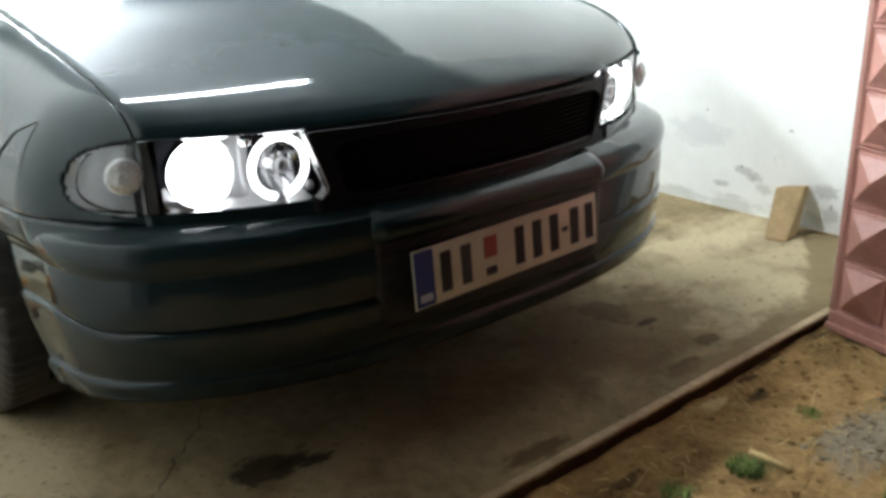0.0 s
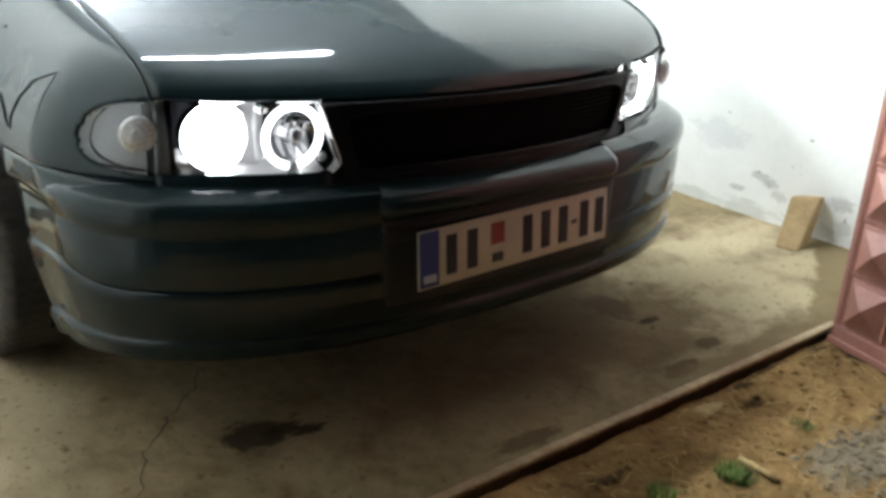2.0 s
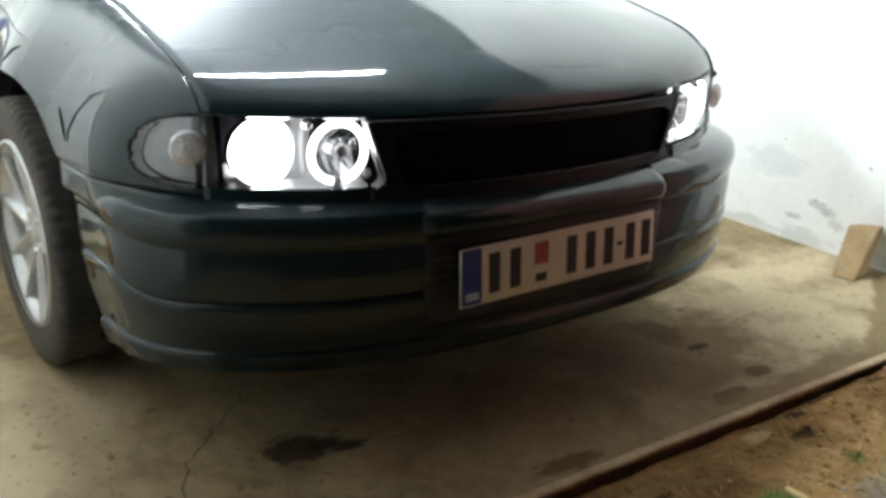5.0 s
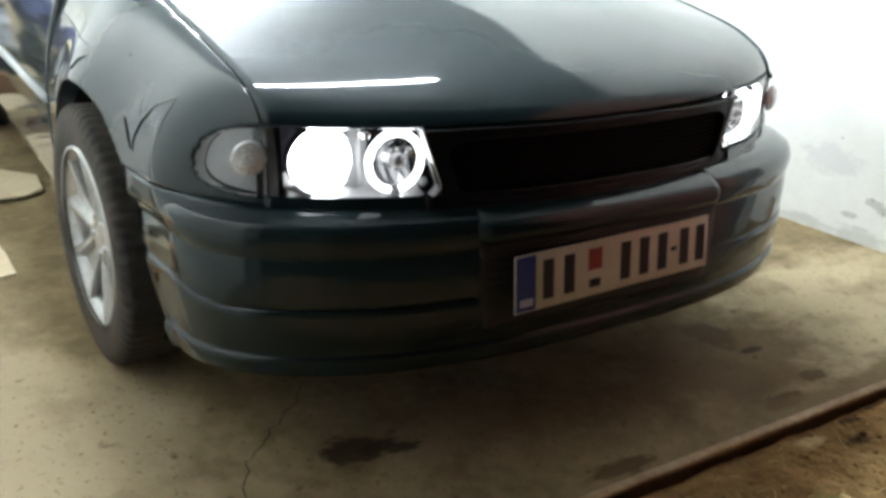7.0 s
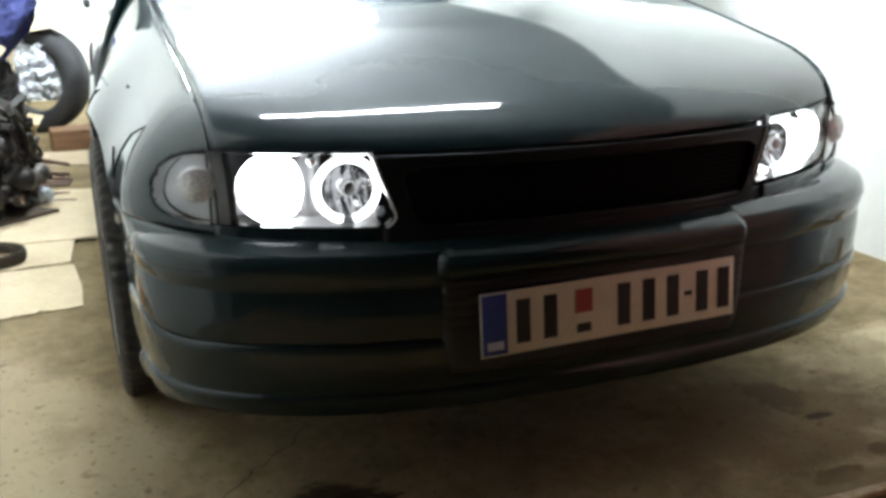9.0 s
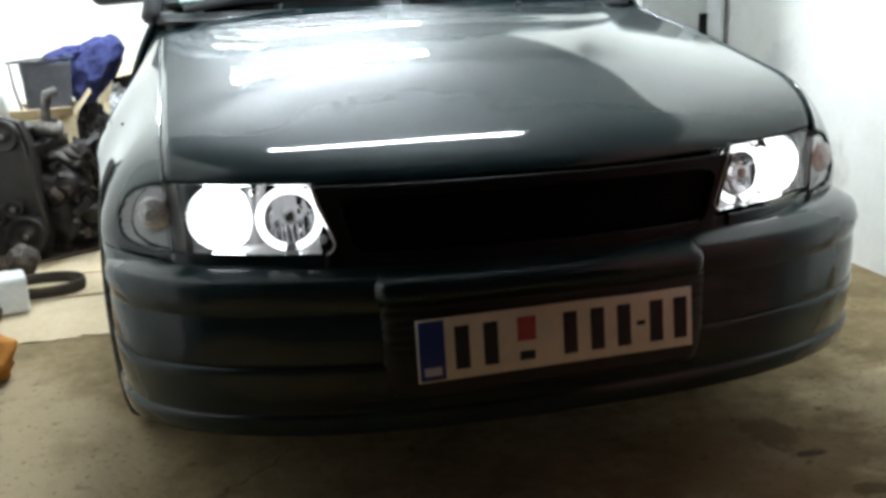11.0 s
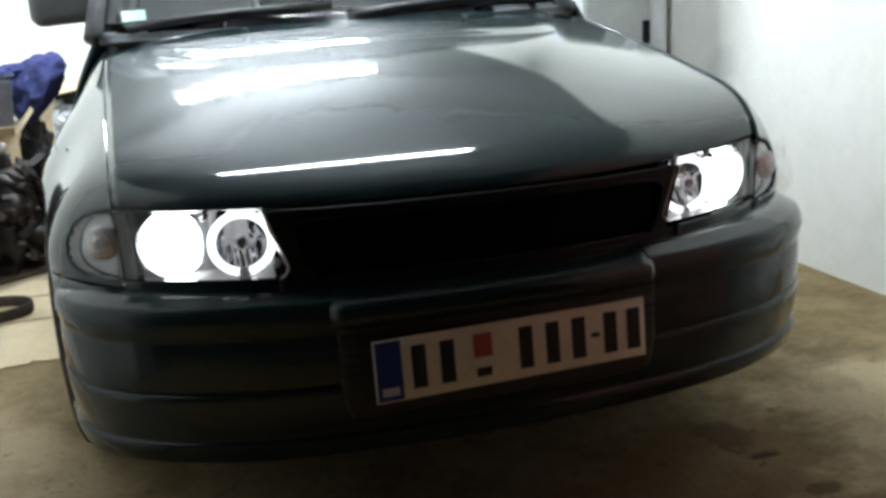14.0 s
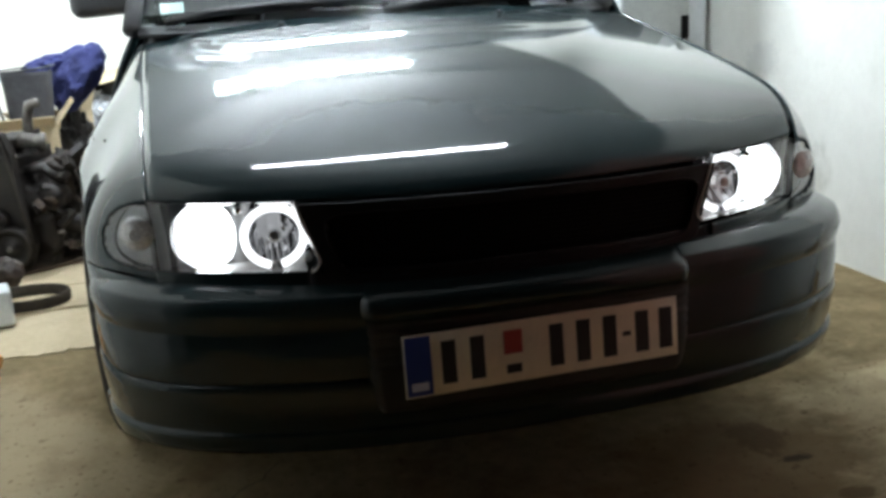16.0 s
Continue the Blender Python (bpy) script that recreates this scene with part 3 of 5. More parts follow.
# bumper skin, lower spoiler and the plate bay
skin = [(0.520, 0.110), (0.515, 0.060), (0.508, 0.037), (0.499, 0.022), (0.490, 0.008), (0.481, 0.003), (0.470, 0.000), (0.452, 0.001), (0.438, 0.004), (0.431, 0.0065), (0.426, 0.006), (0.410, 0.0045), (0.385, 0.004), (0.360, 0.005), (0.348, 0.0055), (0.341, 0.0062), (0.337, 0.0085)]
bumper = part("bumper", wrap(skin), PAINT, car)
solid(bumper, 0.004)
lip = [(0.337, 0.0085), (0.333, 0.0045), (0.326, 0.003), (0.300, 0.005), (0.272, 0.009), (0.255, 0.0125), (0.246, 0.014), (0.241, 0.0085), (0.236, 0.0070), (0.228, 0.0085), (0.206, 0.016), (0.194, 0.05)]
spoiler = part("spoiler", wrap(lip), PAINT, car, "lower front spoiler lip")
solid(spoiler, 0.004)


# raised centre moulding over the plate, ending in a notch at each side
def ledge_at(u, v):
    x = -0.305 + 0.61 * u
    prof = ((0.509, 0.040), (0.505, 0.026), (0.4985, 0.013), (0.486, -0.008), (0.476, -0.0165), (0.466, -0.0185), (0.454, -0.0165), (0.444, -0.008), (0.438, 0.012))
    k = v * (len(prof) - 1)
    i = min(int(k), len(prof) - 2)
    f = k - i
    z = prof[i][0] * (1 - f) + prof[i + 1][0] * f
    y = prof[i][1] * (1 - f) + prof[i + 1][1] * f
    end = max(0.0, (abs(u - 0.5) * 2 - 0.93) / 0.07)
    return Vector((x, nose_y(x) + y + 0.020 * end ** 2, z - 0.004 * end * (z > 0.49)))


part("bumper_moulding", grid(ledge_at, 60, 18), PAINT, bumper)


def bay_at(u, v):
    x = 0.006 + (2 * u - 1) * 0.308 * (1 - 0.07 * (1 - v) ** 5)
    z = 0.270 + 0.172 * v
    e = min(u * 0.6, (1 - u) * 0.6, v * 0.17)
    groove = 0.003 * max(0.0, math.sin(v * 62)) * (v > 0.5)
    return Vector((x, nose_y(x) + 0.012 - 0.0135 * min(1, e / 0.014) ** 0.5 + groove, z))


solid(part("plate_bay", grid(bay_at, 48, 48), BAY, bumper, "dull black plate bay"), 0.004)


# bonnet: rolls down at the nose, swells to the middle, lifts at the screen
def swell(y):
    """The car's left flank stands slightly further out than its right."""
    t = min(1.0, max(0.0, (y - 0.12) / 0.28))
    r = min(1.0, max(0.0, (y - 0.6) / 0.5))
    return 0.050 * t * t * (3 - 2 * t) - 0.016 * r * r * (3 - 2 * r)


def hood_edge(x):
    return plan_y(x, HOOD_Y0)


def hood_z(x, y):
    d = max(0.0, y - hood_edge(x))
    w = abs(x) / HOOD_X
    z = 0.648 + 0.009 * w ** 2 + 0.1832 * d - 0.0446 * d * d + 0.0439 * (1 - math.exp(-d / 0.0575)) + 0.013 * (1 - math.exp(-d / 0.012))
    z += 0.0615 * (1 - w ** 2.4) * (1 - math.exp(-(d / 0.3307) ** 2)) + 0.006 * x / HOOD_X
    q = y - 0.3
    z += 0.045 * ((math.sqrt(q * q + 0.0144) + q) / 1.6) ** 1.2 * w ** 2.4
    arc = 0.782 + 0.66 * w ** 6
    rise = 0.010 * math.log(1 + math.exp(max(-40.0, min(40.0, (y - arc) / 0.010))))
    roll = 0.008 * math.log(1 + math.exp(max(-40.0, min(40.0, (y - 1.082) / 0.008))))
    z += 0.0070 * (1 - math.exp(-rise / 0.022)) + 0.30 * roll * (1 - w ** 4)
    return z


def hood_at(u, v):
    x = HOOD_X * (2 * u - 1)
    y0 = hood_edge(x) + 0.002
    back = HOOD_Y1 + 0.035 * (1 - (x / HOOD_X) ** 2) - 0.02
    f = v ** 1.25
    y = y0 + (back - y0) * f
    return Vector((x + swell(y) * max(0.0, x / HOOD_X), y, hood_z(x, y)))


hood = part("hood", grid(hood_at, 96, 200), PAINT, car, "glossy dark green bonnet")
solid(hood, 0.012, offset=-1)


# wings: from the joint with the bumper up to the bonnet gap
def gap_z(y, side=-1):
    return hood_z(side * HOOD_X, min(y, HOOD_Y1)) - (0.003 if side < 0 else 0.004)


def side_x(y, z, xg=HOOD_X + 0.0035, zg=None, zs=0.53):
    w = plan_x(y) if y < 0.405 else 0.765
    w += 0.016 * min(1.0, max(0.0, (y - 0.405) / 0.4)) - 0.045 * max(0.0, y - 0.85)
    w += 0.036 * math.exp(-((y - 0.80) / 0.17) ** 2)
    zg = gap_z(y) if zg is None else zg
    if z <= zs:
        return w - 0.10 * max(0.0, 0.45 - z) ** 1.3
    t = min(1.0, (z - zs) / max(0.02, zg - zs))
    return xg + (w - xg) * max(0.0, 1 - t ** 1.8) ** 0.85


# rear upper corner of the bumper, flush with the wing above it
def shoulder(side):
    def at(u, v):
        y = 0.155 + u * (arch_y(0.50) - 0.155)
        low = BX + side * (nose_x(y) + 0.0008 + 0.008 * max(0.0, (y - 0.34) / 0.15) ** 2)
        high = side * (side_x(y, seam_z(y), zg=gap_z(y, side)) + 0.0006) + swell(y) * (side > 0)
        t = v ** 0.8
        return Vector((low * (1 - t) + high * t, y, 0.462 + v * (seam_z(y) - 0.0025 - 0.462)))
    return grid(at, 28, 6)


for s in (-1, 1):
    solid(part("bumper_shoulder", shoulder(s), PAINT, bumper), 0.0015, offset=s)


def wing_low(y):
    d2 = ARCH ** 2 - (y - AXLE_Y) ** 2
    low = seam_z(y) if y < AXLE_Y else 0.29
    return max(low, AXLE_Z + math.sqrt(d2)) if d2 > 0 else low


def in_lamp(y, z):
    """Outline of the corner lamp on the wing."""
    cy, cz, ry, rz = 0.175, 0.588, 0.118, 0.062
    return y < cy + ry and (abs((z - cz) / rz) ** 2.6 + (max(0.0, y - cy) / ry) ** 2.2) < 1


def wing(side):
    def yz(u, v):
        y = 0.186 + (1.155 - 0.186) * u
        zl = wing_low(y)
        return y, zl + (gap_z(y, side) - zl) * (1 - (1 - v) ** 1.25)

    def at(u, v):
        y, z = yz(u, v)
        return Vector((side * side_x(y, z, zg=gap_z(y, side)) + swell(y) * (side > 0), y, z))
    return grid(at, 150, 56, lambda u, v: not in_lamp(*yz(u, v)))


for s in (-1, 1):
    w = part("wing", wing(s), PAINT, car, "dark green front wing with scuffs")
    solid(w, 0.006, offset=s)

    def rim_at(u, v, s=s, depth=0.0045):
        a = math.pi * (u - 0.5) * 1.04
        y = 0.175 + 0.119 * math.copysign(abs(math.cos(a)) ** 0.8, math.cos(a))
        z = 0.588 + 0.063 * math.copysign(abs(math.sin(a)) ** 0.75, math.sin(a))
        y = max(y, 0.186)
        x = side_x(y, z, zg=gap_z(y, s)) - 0.0005 - depth * v
        return Vector((s * x + swell(y) * (s > 0), y, z))
    corner = part("corner_lamp", grid(rim_at, 60, 3), GAP, car, "clear corner indicator lamp")
    part("bowl_wall", grid(lambda u, v: rim_at(u, 0.21 + 0.79 * v, depth=0.0215), 60, 3), CORNER_BOWL, corner)

    def shell(depth, s=s, shrink=0.0, scale=1.0):
        def at(u, v):
            y = 0.189 + (0.103 - shrink) * u
            half = 0.0615 * scale * max(0.0, 1 - (max(0.0, y - 0.175) / (0.118 - shrink)) ** 2.2) ** (1 / 2.6)
            z = 0.588 + half * (2 * v - 1)
            x = side_x(max(y, 0.187), z, zg=gap_z(y, s)) - 0.0006
            return Vector((s * (x - depth) + swell(y) * (s > 0), y + depth * 0.35, z))
        return grid(at, 28, 16)
    part("reflector", shell(0.020, s, 0.005, 0.96), CORNER_BOWL, corner, "pale grey lamp bowl")
    part("lamp_back", shell(0.032, s), HOUSING, corner)
    lens = part("lens", shell(0.0), CLEAR, corner)
    solid(lens, 0.002, offset=s)
    lens.visible_shadow = False
    part("bulb", jewel(0.031, 0.012), JEWEL, corner, "bright cut-glass bulb cover", smooth=False, m=pose(s * 0.655 + swell(0.22) * (s > 0), 0.200, 0.598, 0, 0, s * 16))

# old scuffs and cracks on one wing
def scuff(points, r):
    pts = []
    for (y0, z0), (y1, z1) in zip(points, points[1:]):
        for k in range(8):
            y, z = y0 + (y1 - y0) * k / 8, z0 + (z1 - z0) * k / 8
            pts.append((-side_x(y, z) - 0.0004, y, z))
    return tube(pts, r, 5, lambda t: 0.35 + 0.65 * math.sin(math.pi * min(1, t * 0.8 + 0.15)))


for points, r in ((((0.386, 0.667), (0.440, 0.646), (0.470, 0.610), (0.486, 0.575), (0.482, 0.552)), 0.0022), (((0.545, 0.606), (0.515, 0.580), (0.490, 0.553)), 0.0026), (((0.386, 0.664), (0.390, 0.623), (0.384, 0.576)), 0.0011),
                  (((1.140, 0.733), (0.937, 0.716), (0.692, 0.694)), 0.0012), (((0.830, 0.650), (0.803, 0.675), (0.772, 0.687)), 0.0026), (((0.625, 0.709), (0.618, 0.706)), 0.0030)):
    part("scuff", scuff(points, r), GAP, car, "dark scuff in the paint")

# inner wheel housing and the dark panel behind nose and bumper
for s in (-1, 1):
    def liner(u, v, s=s):
        a = math.pi * (-0.12 + 1.24 * u)
        return Vector((s * (0.50 + 0.235 * v), AXLE_Y - (ARCH + 0.012) * math.cos(a), AXLE_Z + (ARCH + 0.012) * math.sin(a)))
    part("wheel_housing", grid(liner, 30, 4), GAP, car)
part("underbody", box(1.20, 3.5, 0.10, 0.02, (0, 1.98, 0.26)), GAP, car, smooth=False)
part("radiator_panel", box(1.14, 0.04, 0.36, 0, (0, 0.27, 0.42)), GAP, car, smooth=False)


# nose panel under lamps and grille
def nose_at(u, v):
    x = -0.378 + 0.756 * u
    z = 0.492 + 0.038 * v
    return Vector((x, plan_y(x, 0.020) + 0.004 * v, z))


def filler_at(u, v, s):
    x = 0.378 + 0.254 * u
    return Vector((s * x, plan_y(x, 0.020) + 0.004 * v, 0.492 + 0.040 * v))


solid(part("nose_panel", grid(nose_at, 60, 6), GRILLE_BLACK, car), 0.004)
for s in (-1, 1):
    solid(part("lamp_filler", grid(lambda u, v: filler_at(u, v, s), 30, 6), PAINT, car), 0.004, offset=s)


# grille: a plain frame with rounded inner corners round black mesh
def grille_y(x):
    return plan_y(x, 0.022)


def trapeze(u, v):
    z = 0.506 + 0.139 * v
    half = 0.345 + 0.046 * v
    x = (2 * u - 1) * half
    return x, z


def hole(x, z):
    zc, hz = 0.572, 0.057
    hx = 0.338 + 0.30 * (z - zc)
    return (abs(x) / hx) ** 14 + (abs(z - zc) / hz) ** 5 < 1


def frame_at(u, v):
    x, z = trapeze(u, v)
    return Vector((x, grille_y(x), z))


grille = part("grille", grid(frame_at, 160, 44, lambda u, v: not hole(*trapeze(u, v))), GRILLE_BLACK, car, "plain black grille frame without badge")
solid(grille, 0.022, 0.003)


def mesh_at(u, v):
    x = -0.352 + 0.704 * u
    return Vector((x, grille_y(x) + 0.018, 0.510 + 0.128 * v))


part("mesh_backing", grid(mesh_at, 40, 4), GAP, grille)
bm = bmesh.new()
for i in range(90):
    x = -0.33 + 0.66 * i / 89
    bmesh.ops.create_cube(bm, size=1, matrix=Matrix.Translation((x, grille_y(x) + 0.013, 0.573)) @ Matrix.Diagonal((0.002, 0.003, 0.122, 1)))
for j in range(14):
    z = 0.513 + 0.0092 * j
    for i in range(24):
        x = -0.33 + 0.66 * (i + 0.5) / 24
        slope = (grille_y(x + 0.01) - grille_y(x - 0.01)) / 0.02
        bmesh.ops.create_cube(bm, size=1, matrix=Matrix.Translation((x, grille_y(x) + 0.013, z)) @ Matrix.Rotation(math.atan(slope), 4, "Z") @ Matrix.Diagonal((0.0285, 0.003, 0.002, 1)))
part("grille_mesh", bm, MESH_BLACK, grille, "fine black mesh", smooth=False)
rim = []
for k in range(97):
    a = 2 * math.pi * k / 96
    c, d = math.cos(a), math.sin(a)
    zr = 0.572 + 0.057 * math.copysign(abs(d) ** 0.4, d)
    xr = (0.338 + 0.30 * (zr - 0.572)) * math.copysign(abs(c) ** (1 / 7), c)
    rim.append((xr, grille_y(xr) - 0.001, zr))
part("grille_rim", tube(rim, 0.0018, 6), GRILLE_BLACK, grille, "thin rounded rim round the mesh")
part("grille_trim", tube([(x, grille_y(x) - 0.003, 0.6465) for x in [-0.386 + 0.772 * i / 40 for i in range(41)]], 0.0020, 6), GRILLE_BLACK, grille)




# headlamps
def headlamp(s):
    """Clear lamp with a lit outer lamp, a light ring round the inner one, and a bright lower reflector."""
    dx, dz = (-0.012, 0.010) if s > 0 else (0.0, 0.0)

    def glass_at(u, v):
        z = 0.530 + 0.124 * v
        k = max(0.0, 1 - v * 5.5)
        xin = 0.352 + 0.044 * v + 0.022 * k * k
        x = xin + (0.634 - xin) * u + dx
        return x, z + dz

    def back(u, v):
        x, z = glass_at(u, v)
        return Vector((s * x, plan_y(x, 0.022) + 0.060, z))

    def lens_at(u, v):
        x, z = glass_at(u, v)
        bulge = 0.006 * math.sin(math.pi * u) * math.sin(math.pi * v)
        return Vector((s * x, plan_y(x, 0.022) - bulge, z))

    lampo = part("headlamp", grid(back, 40, 16), HOUSING, car, "lit clear headlamp with a light ring")
    lens = part("lens", grid(lens_at, 36, 20), CLEAR, lampo, "clear lens")
    solid(lens, 0.0025)
    lens.visible_shadow = False

    def wall_at(path, u, v, deep):
        k = u * (len(path) - 1)
        i = min(len(path) - 2, int(k))
        f = k - i
        p = lens_at(path[i][0] * (1 - f) + path[i + 1][0] * f, path[i][1] * (1 - f) + path[i + 1][1] * f)
        return Vector((p.x, p.y + deep * v, p.z))
    part("bezel", grid(lambda u, v: wall_at(((0.45, 0), (1, 0), (1, 1), (0, 1)), u, v, 0.060), 48, 4), HOUSING, lampo)
    part("bright_trim", grid(lambda u, v: wall_at(((0, 1), (0, 0.5), (0, 0.2), (0, 0.08), (0, 0)), u, v, 0.020), 32, 4), SILVERED, lampo, "silvered inner lip")

    edge = [lens_at(0.0, v / 24) for v in range(25)]
    part("chrome_edge", tube([(p.x, p.y - 0.001, p.z) for p in edge], 0.0022, 6), SILVERED, lampo, "thin bright edge")

    # shelf under the two lamps, curving up to the back
    def shelf(u, v):
        x, z = glass_at(0.02 + 0.82 * u, 0.0)
        a = v * math.pi / 2
        return Vector((s * x, plan_y(x, 0.022) + 0.006 + 0.044 * math.sin(a), z + 0.002 + 0.030 * (1 - math.cos(a))))
    part("lower_reflector", grid(shelf, 40, 10), SILVERED, lampo, "bright lower reflector")

    xa, xb, zc = 0.541 + dx, 0.429 + dx, 0.591 + dz
    ya, yb = plan_y(xa, 0.022), plan_y(xb, 0.022)

    # saddle between the round lamps
    def saddle(u, v):
        x = xb + 0.034 + (xa - xb - 0.068) * u
        z = zc - 0.052 + 0.104 * v
        return Vector((s * x, plan_y(x, 0.022) + 0.046 - 0.010 * math.sin(math.pi * u), z))
    part("saddle", grid(saddle, 12, 10), SILVERED, lampo, "bright web between the lamps")
    part("main_lamp", lathe([(-0.004, 0.0), (-0.002, 0.030), (0.006, 0.048), (0.018, 0.0555), (0.030, 0.0565)], 40, axis="y"), BULB, lampo, "brightly lit white lamp", m=pose(s * xa, ya + 0.014, zc - 0.001, 0, 0, s * 10))
    part("lamp_ring", lathe([(0.0, 0.0572), (-0.003, 0.0584), (0.0, 0.0595), (0.026, 0.0595)], 40, axis="y"), CHROME, lampo, m=pose(s * xa, ya + 0.026, zc - 0.001, 0, 0, s * 10))
    ringprof = [(0.006 * math.cos(a), 0.0500 + 0.0066 * math.sin(a)) for a in [2 * math.pi * k / 12 for k in range(13)]]
    part("light_ring", lathe(ringprof, 60, radians(-90 + 11), radians(270 - 11), axis="y"), HALO, lampo, "glowing white ring", m=pose(s * xb, yb + 0.018, zc, 0, 0, s * 4))
    for k in (-1, 1):
        part("ring_holder", box(0.010, 0.010, 0.010, 0.002), DARK_CHROME, lampo, smooth=False, m=pose(s * xb + k * 0.0085, yb + 0.020, zc - 0.0500))

    def dish(u, v):
        r, a = 0.0435 * u, 2 * math.pi * v
        x, z = r * math.cos(a), r * math.sin(a)
        flute = 0.0022 * math.sin(x * 330) * min(1.0, u * 1.5) * (1 if z < 0.012 else 0.35)
        return Vector((x, 0.034 * (1 - u * u) + flute, z))
    refl = part("inner_reflector", grid(dish, 14, 56), FACETED, lampo, m=pose(s * xb, yb + 0.022, zc))
    part("inner_bulb", lathe([(-0.014, 0.0), (-0.011, 0.005), (0.0, 0.007), (0.03, 0.007)], 20, axis="y"), GLOW, refl, "small lit bulb")
    part("bulb_shield", lathe([(-0.020, 0.0), (-0.021, 0.008), (-0.018, 0.012), (-0.004, 0.013)], 20, axis="y"), DARK_CHROME, refl, m=pose(0, 0, 0.004))
    for k in (-1, 1):
        part("shield_leg", box(0.003, 0.030, 0.005, 0.001, (k * 0.012, 0.004, -0.008)), DARK_CHROME, refl, smooth=False)
    part("adjuster_cap", lathe([(-0.006, 0.0), (-0.005, 0.005), (0.0, 0.007), (0.012, 0.007)], 14, axis="y"), CHROME, lampo, m=pose(s * (xa + xb) / 2, yb + 0.020, zc + 0.050))
    part("marker_cover", jewel(0.009, 0.004), JEWEL, lampo, smooth=False, m=pose(s * (xb - 0.052), yb + 0.010, zc - 0.040))


for s in (-1, 1):
    headlamp(s)


# cabin
def screen_at(u, v):
    x = (2 * u - 1) * (0.655 - 0.10 * v)
    y = 1.13 - 0.06 * (1 - (x / 0.66) ** 2) + 0.74 * v
    return Vector((x, y + 0.02, 0.925 + 0.43 * v - 0.05 * v * v * (x / 0.6) ** 2))


ws = part("windscreen", grid(screen_at, 24, 16), WINDOW, car, "clear windscreen")
solid(ws, 0.004)
ws.visible_shadow = False


sticker = screen_at(0.075, 0.09)
part("sticker", box(0.06, 0.0015, 0.05), STICKER, ws, "pale green sticker", smooth=False, m=pose(sticker.x, sticker.y + 0.003, sticker.z, -60, 0, 0))


def cowl_at(u, v):
    x = (2 * u - 1) * 0.64
    y = 1.10 - 0.055 * (1 - (x / 0.66) ** 2) * 0 + 0.035 * (1 - (x / HOOD_X) ** 2) - 0.022 + v * (0.075 - 0.06 * (1 - (x / 0.66) ** 2) * 0.6)
    return Vector((x, y, 0.905 + 0.022 * v - 0.012 * math.sin(math.pi * v)))


solid(part("cowl", grid(cowl_at, 30, 6), PLASTIC, car, "black wiper cowl"), 0.006)


def roof_at(u, v):
    x = (2 * u - 1) * 0.56
    y = 1.86 - 0.06 * (1 - (x / 0.6) ** 2) + 1.55 * v
    return Vector((x, y, 1.352 + 0.05 * math.sin(math.pi * (0.15 + 0.75 * v)) - 0.045 * (abs(x) / 0.56) ** 3))


solid(part("roof", grid(roof_at, 30, 30), PAINT, car), 0.02)
for s in (-1, 1):
    part("pillar", tube([(s * 0.655, 1.14, 0.915), (s * 0.615, 1.45, 1.11), (s * 0.555, 1.88, 1.315)], 0.024, 10), GREY_PLASTIC, car)
    part("middle_pillar", tube([(s * 0.600, 2.42, 0.93), (s * 0.535, 2.46, 1.32)], 0.035, 8), PLASTIC, car)
    part("rear_pillar", tube([(s * 0.55, 3.80, 0.93), (s * 0.50, 3.38, 1.32)], 0.07, 8), PAINT, car)

    def flank(y0, y1, s=s, low=0.29):
        def at(u, v):
            y = y0 + (y1 - y0) * u
            ry = 0.775 + 2.517
            d2 = 0.335 ** 2 - (y - ry) ** 2
            zl = max(low, 0.298 + math.sqrt(d2)) if d2 > 0 else low
            z = zl + (0.925 - zl) * v
            w = side_x(max(y, 1.0), z, 0.628 - 0.035 * (y - 1.1), 0.945)
            w -= 0.19 * max(0.0, (y - 3.0) / 1.0) ** 2
            return Vector((s * w + 0.028 * (s > 0), y, z))
        return grid(at, 40, 30)

    def pane(y0, y1, y2, y3, s=s):
        def at(u, v):
            a, b = y0 + (y1 - y0) * u, y3 + (y2 - y3) * u
            y = a + (b - a) * v
            return Vector((s * (0.628 - 0.035 * (y - 1.1) - 0.08 * v ** 1.2), y, 0.93 + 0.40 * v))
        return grid(at, 8, 8)
    door = part("door", flank(1.163, 2.395), PAINT, car)
    solid(door, 0.02, offset=s)
    g = part("side_window", pane(1.22, 2.38, 2.40, 1.86), WINDOW, door)
    g.visible_shadow = False
    part("door_handle", box(0.02, 0.14, 0.03, 0.006, (s * 0.715, 2.25, 0.79)), PLASTIC, door)
    part("rub_strip", tube([(s * (side_x(y, 0.52) + 0.002), y, 0.52) for y in (1.18, 1.5, 1.9, 2.38)], 0.012, 6), STRIP, door, "pale side rubbing strip")
    rq = part("rear_quarter", flank(2.40, 4.00), PAINT, car)
    solid(rq, 0.02, offset=s)
    g = part("rear_window", pane(2.47, 3.72, 3.35, 2.49), WINDOW, rq)
    g.visible_shadow = False
    part("sill", box(0.06, 2.0, 0.08, 0.015, (0, 0, 0)), PAINT, car, smooth=False, m=pose(s * 0.660, 2.10, 0.275, 0, 0, s * 2.6))
part("tailgate", grid(lambda u, v: Vector(((2 * u - 1) * (0.60 - 0.10 * max(0, v - 0.5) * 2), 4.0 - 0.62 * max(0.0, v - 0.5) * 2, 0.25 + 1.10 * v)), 10, 12), PAINT, car)
part("dashboard", box(1.26, 0.42, 0.16, 0.04, (0, 1.36, 0.86)), PLASTIC, car)
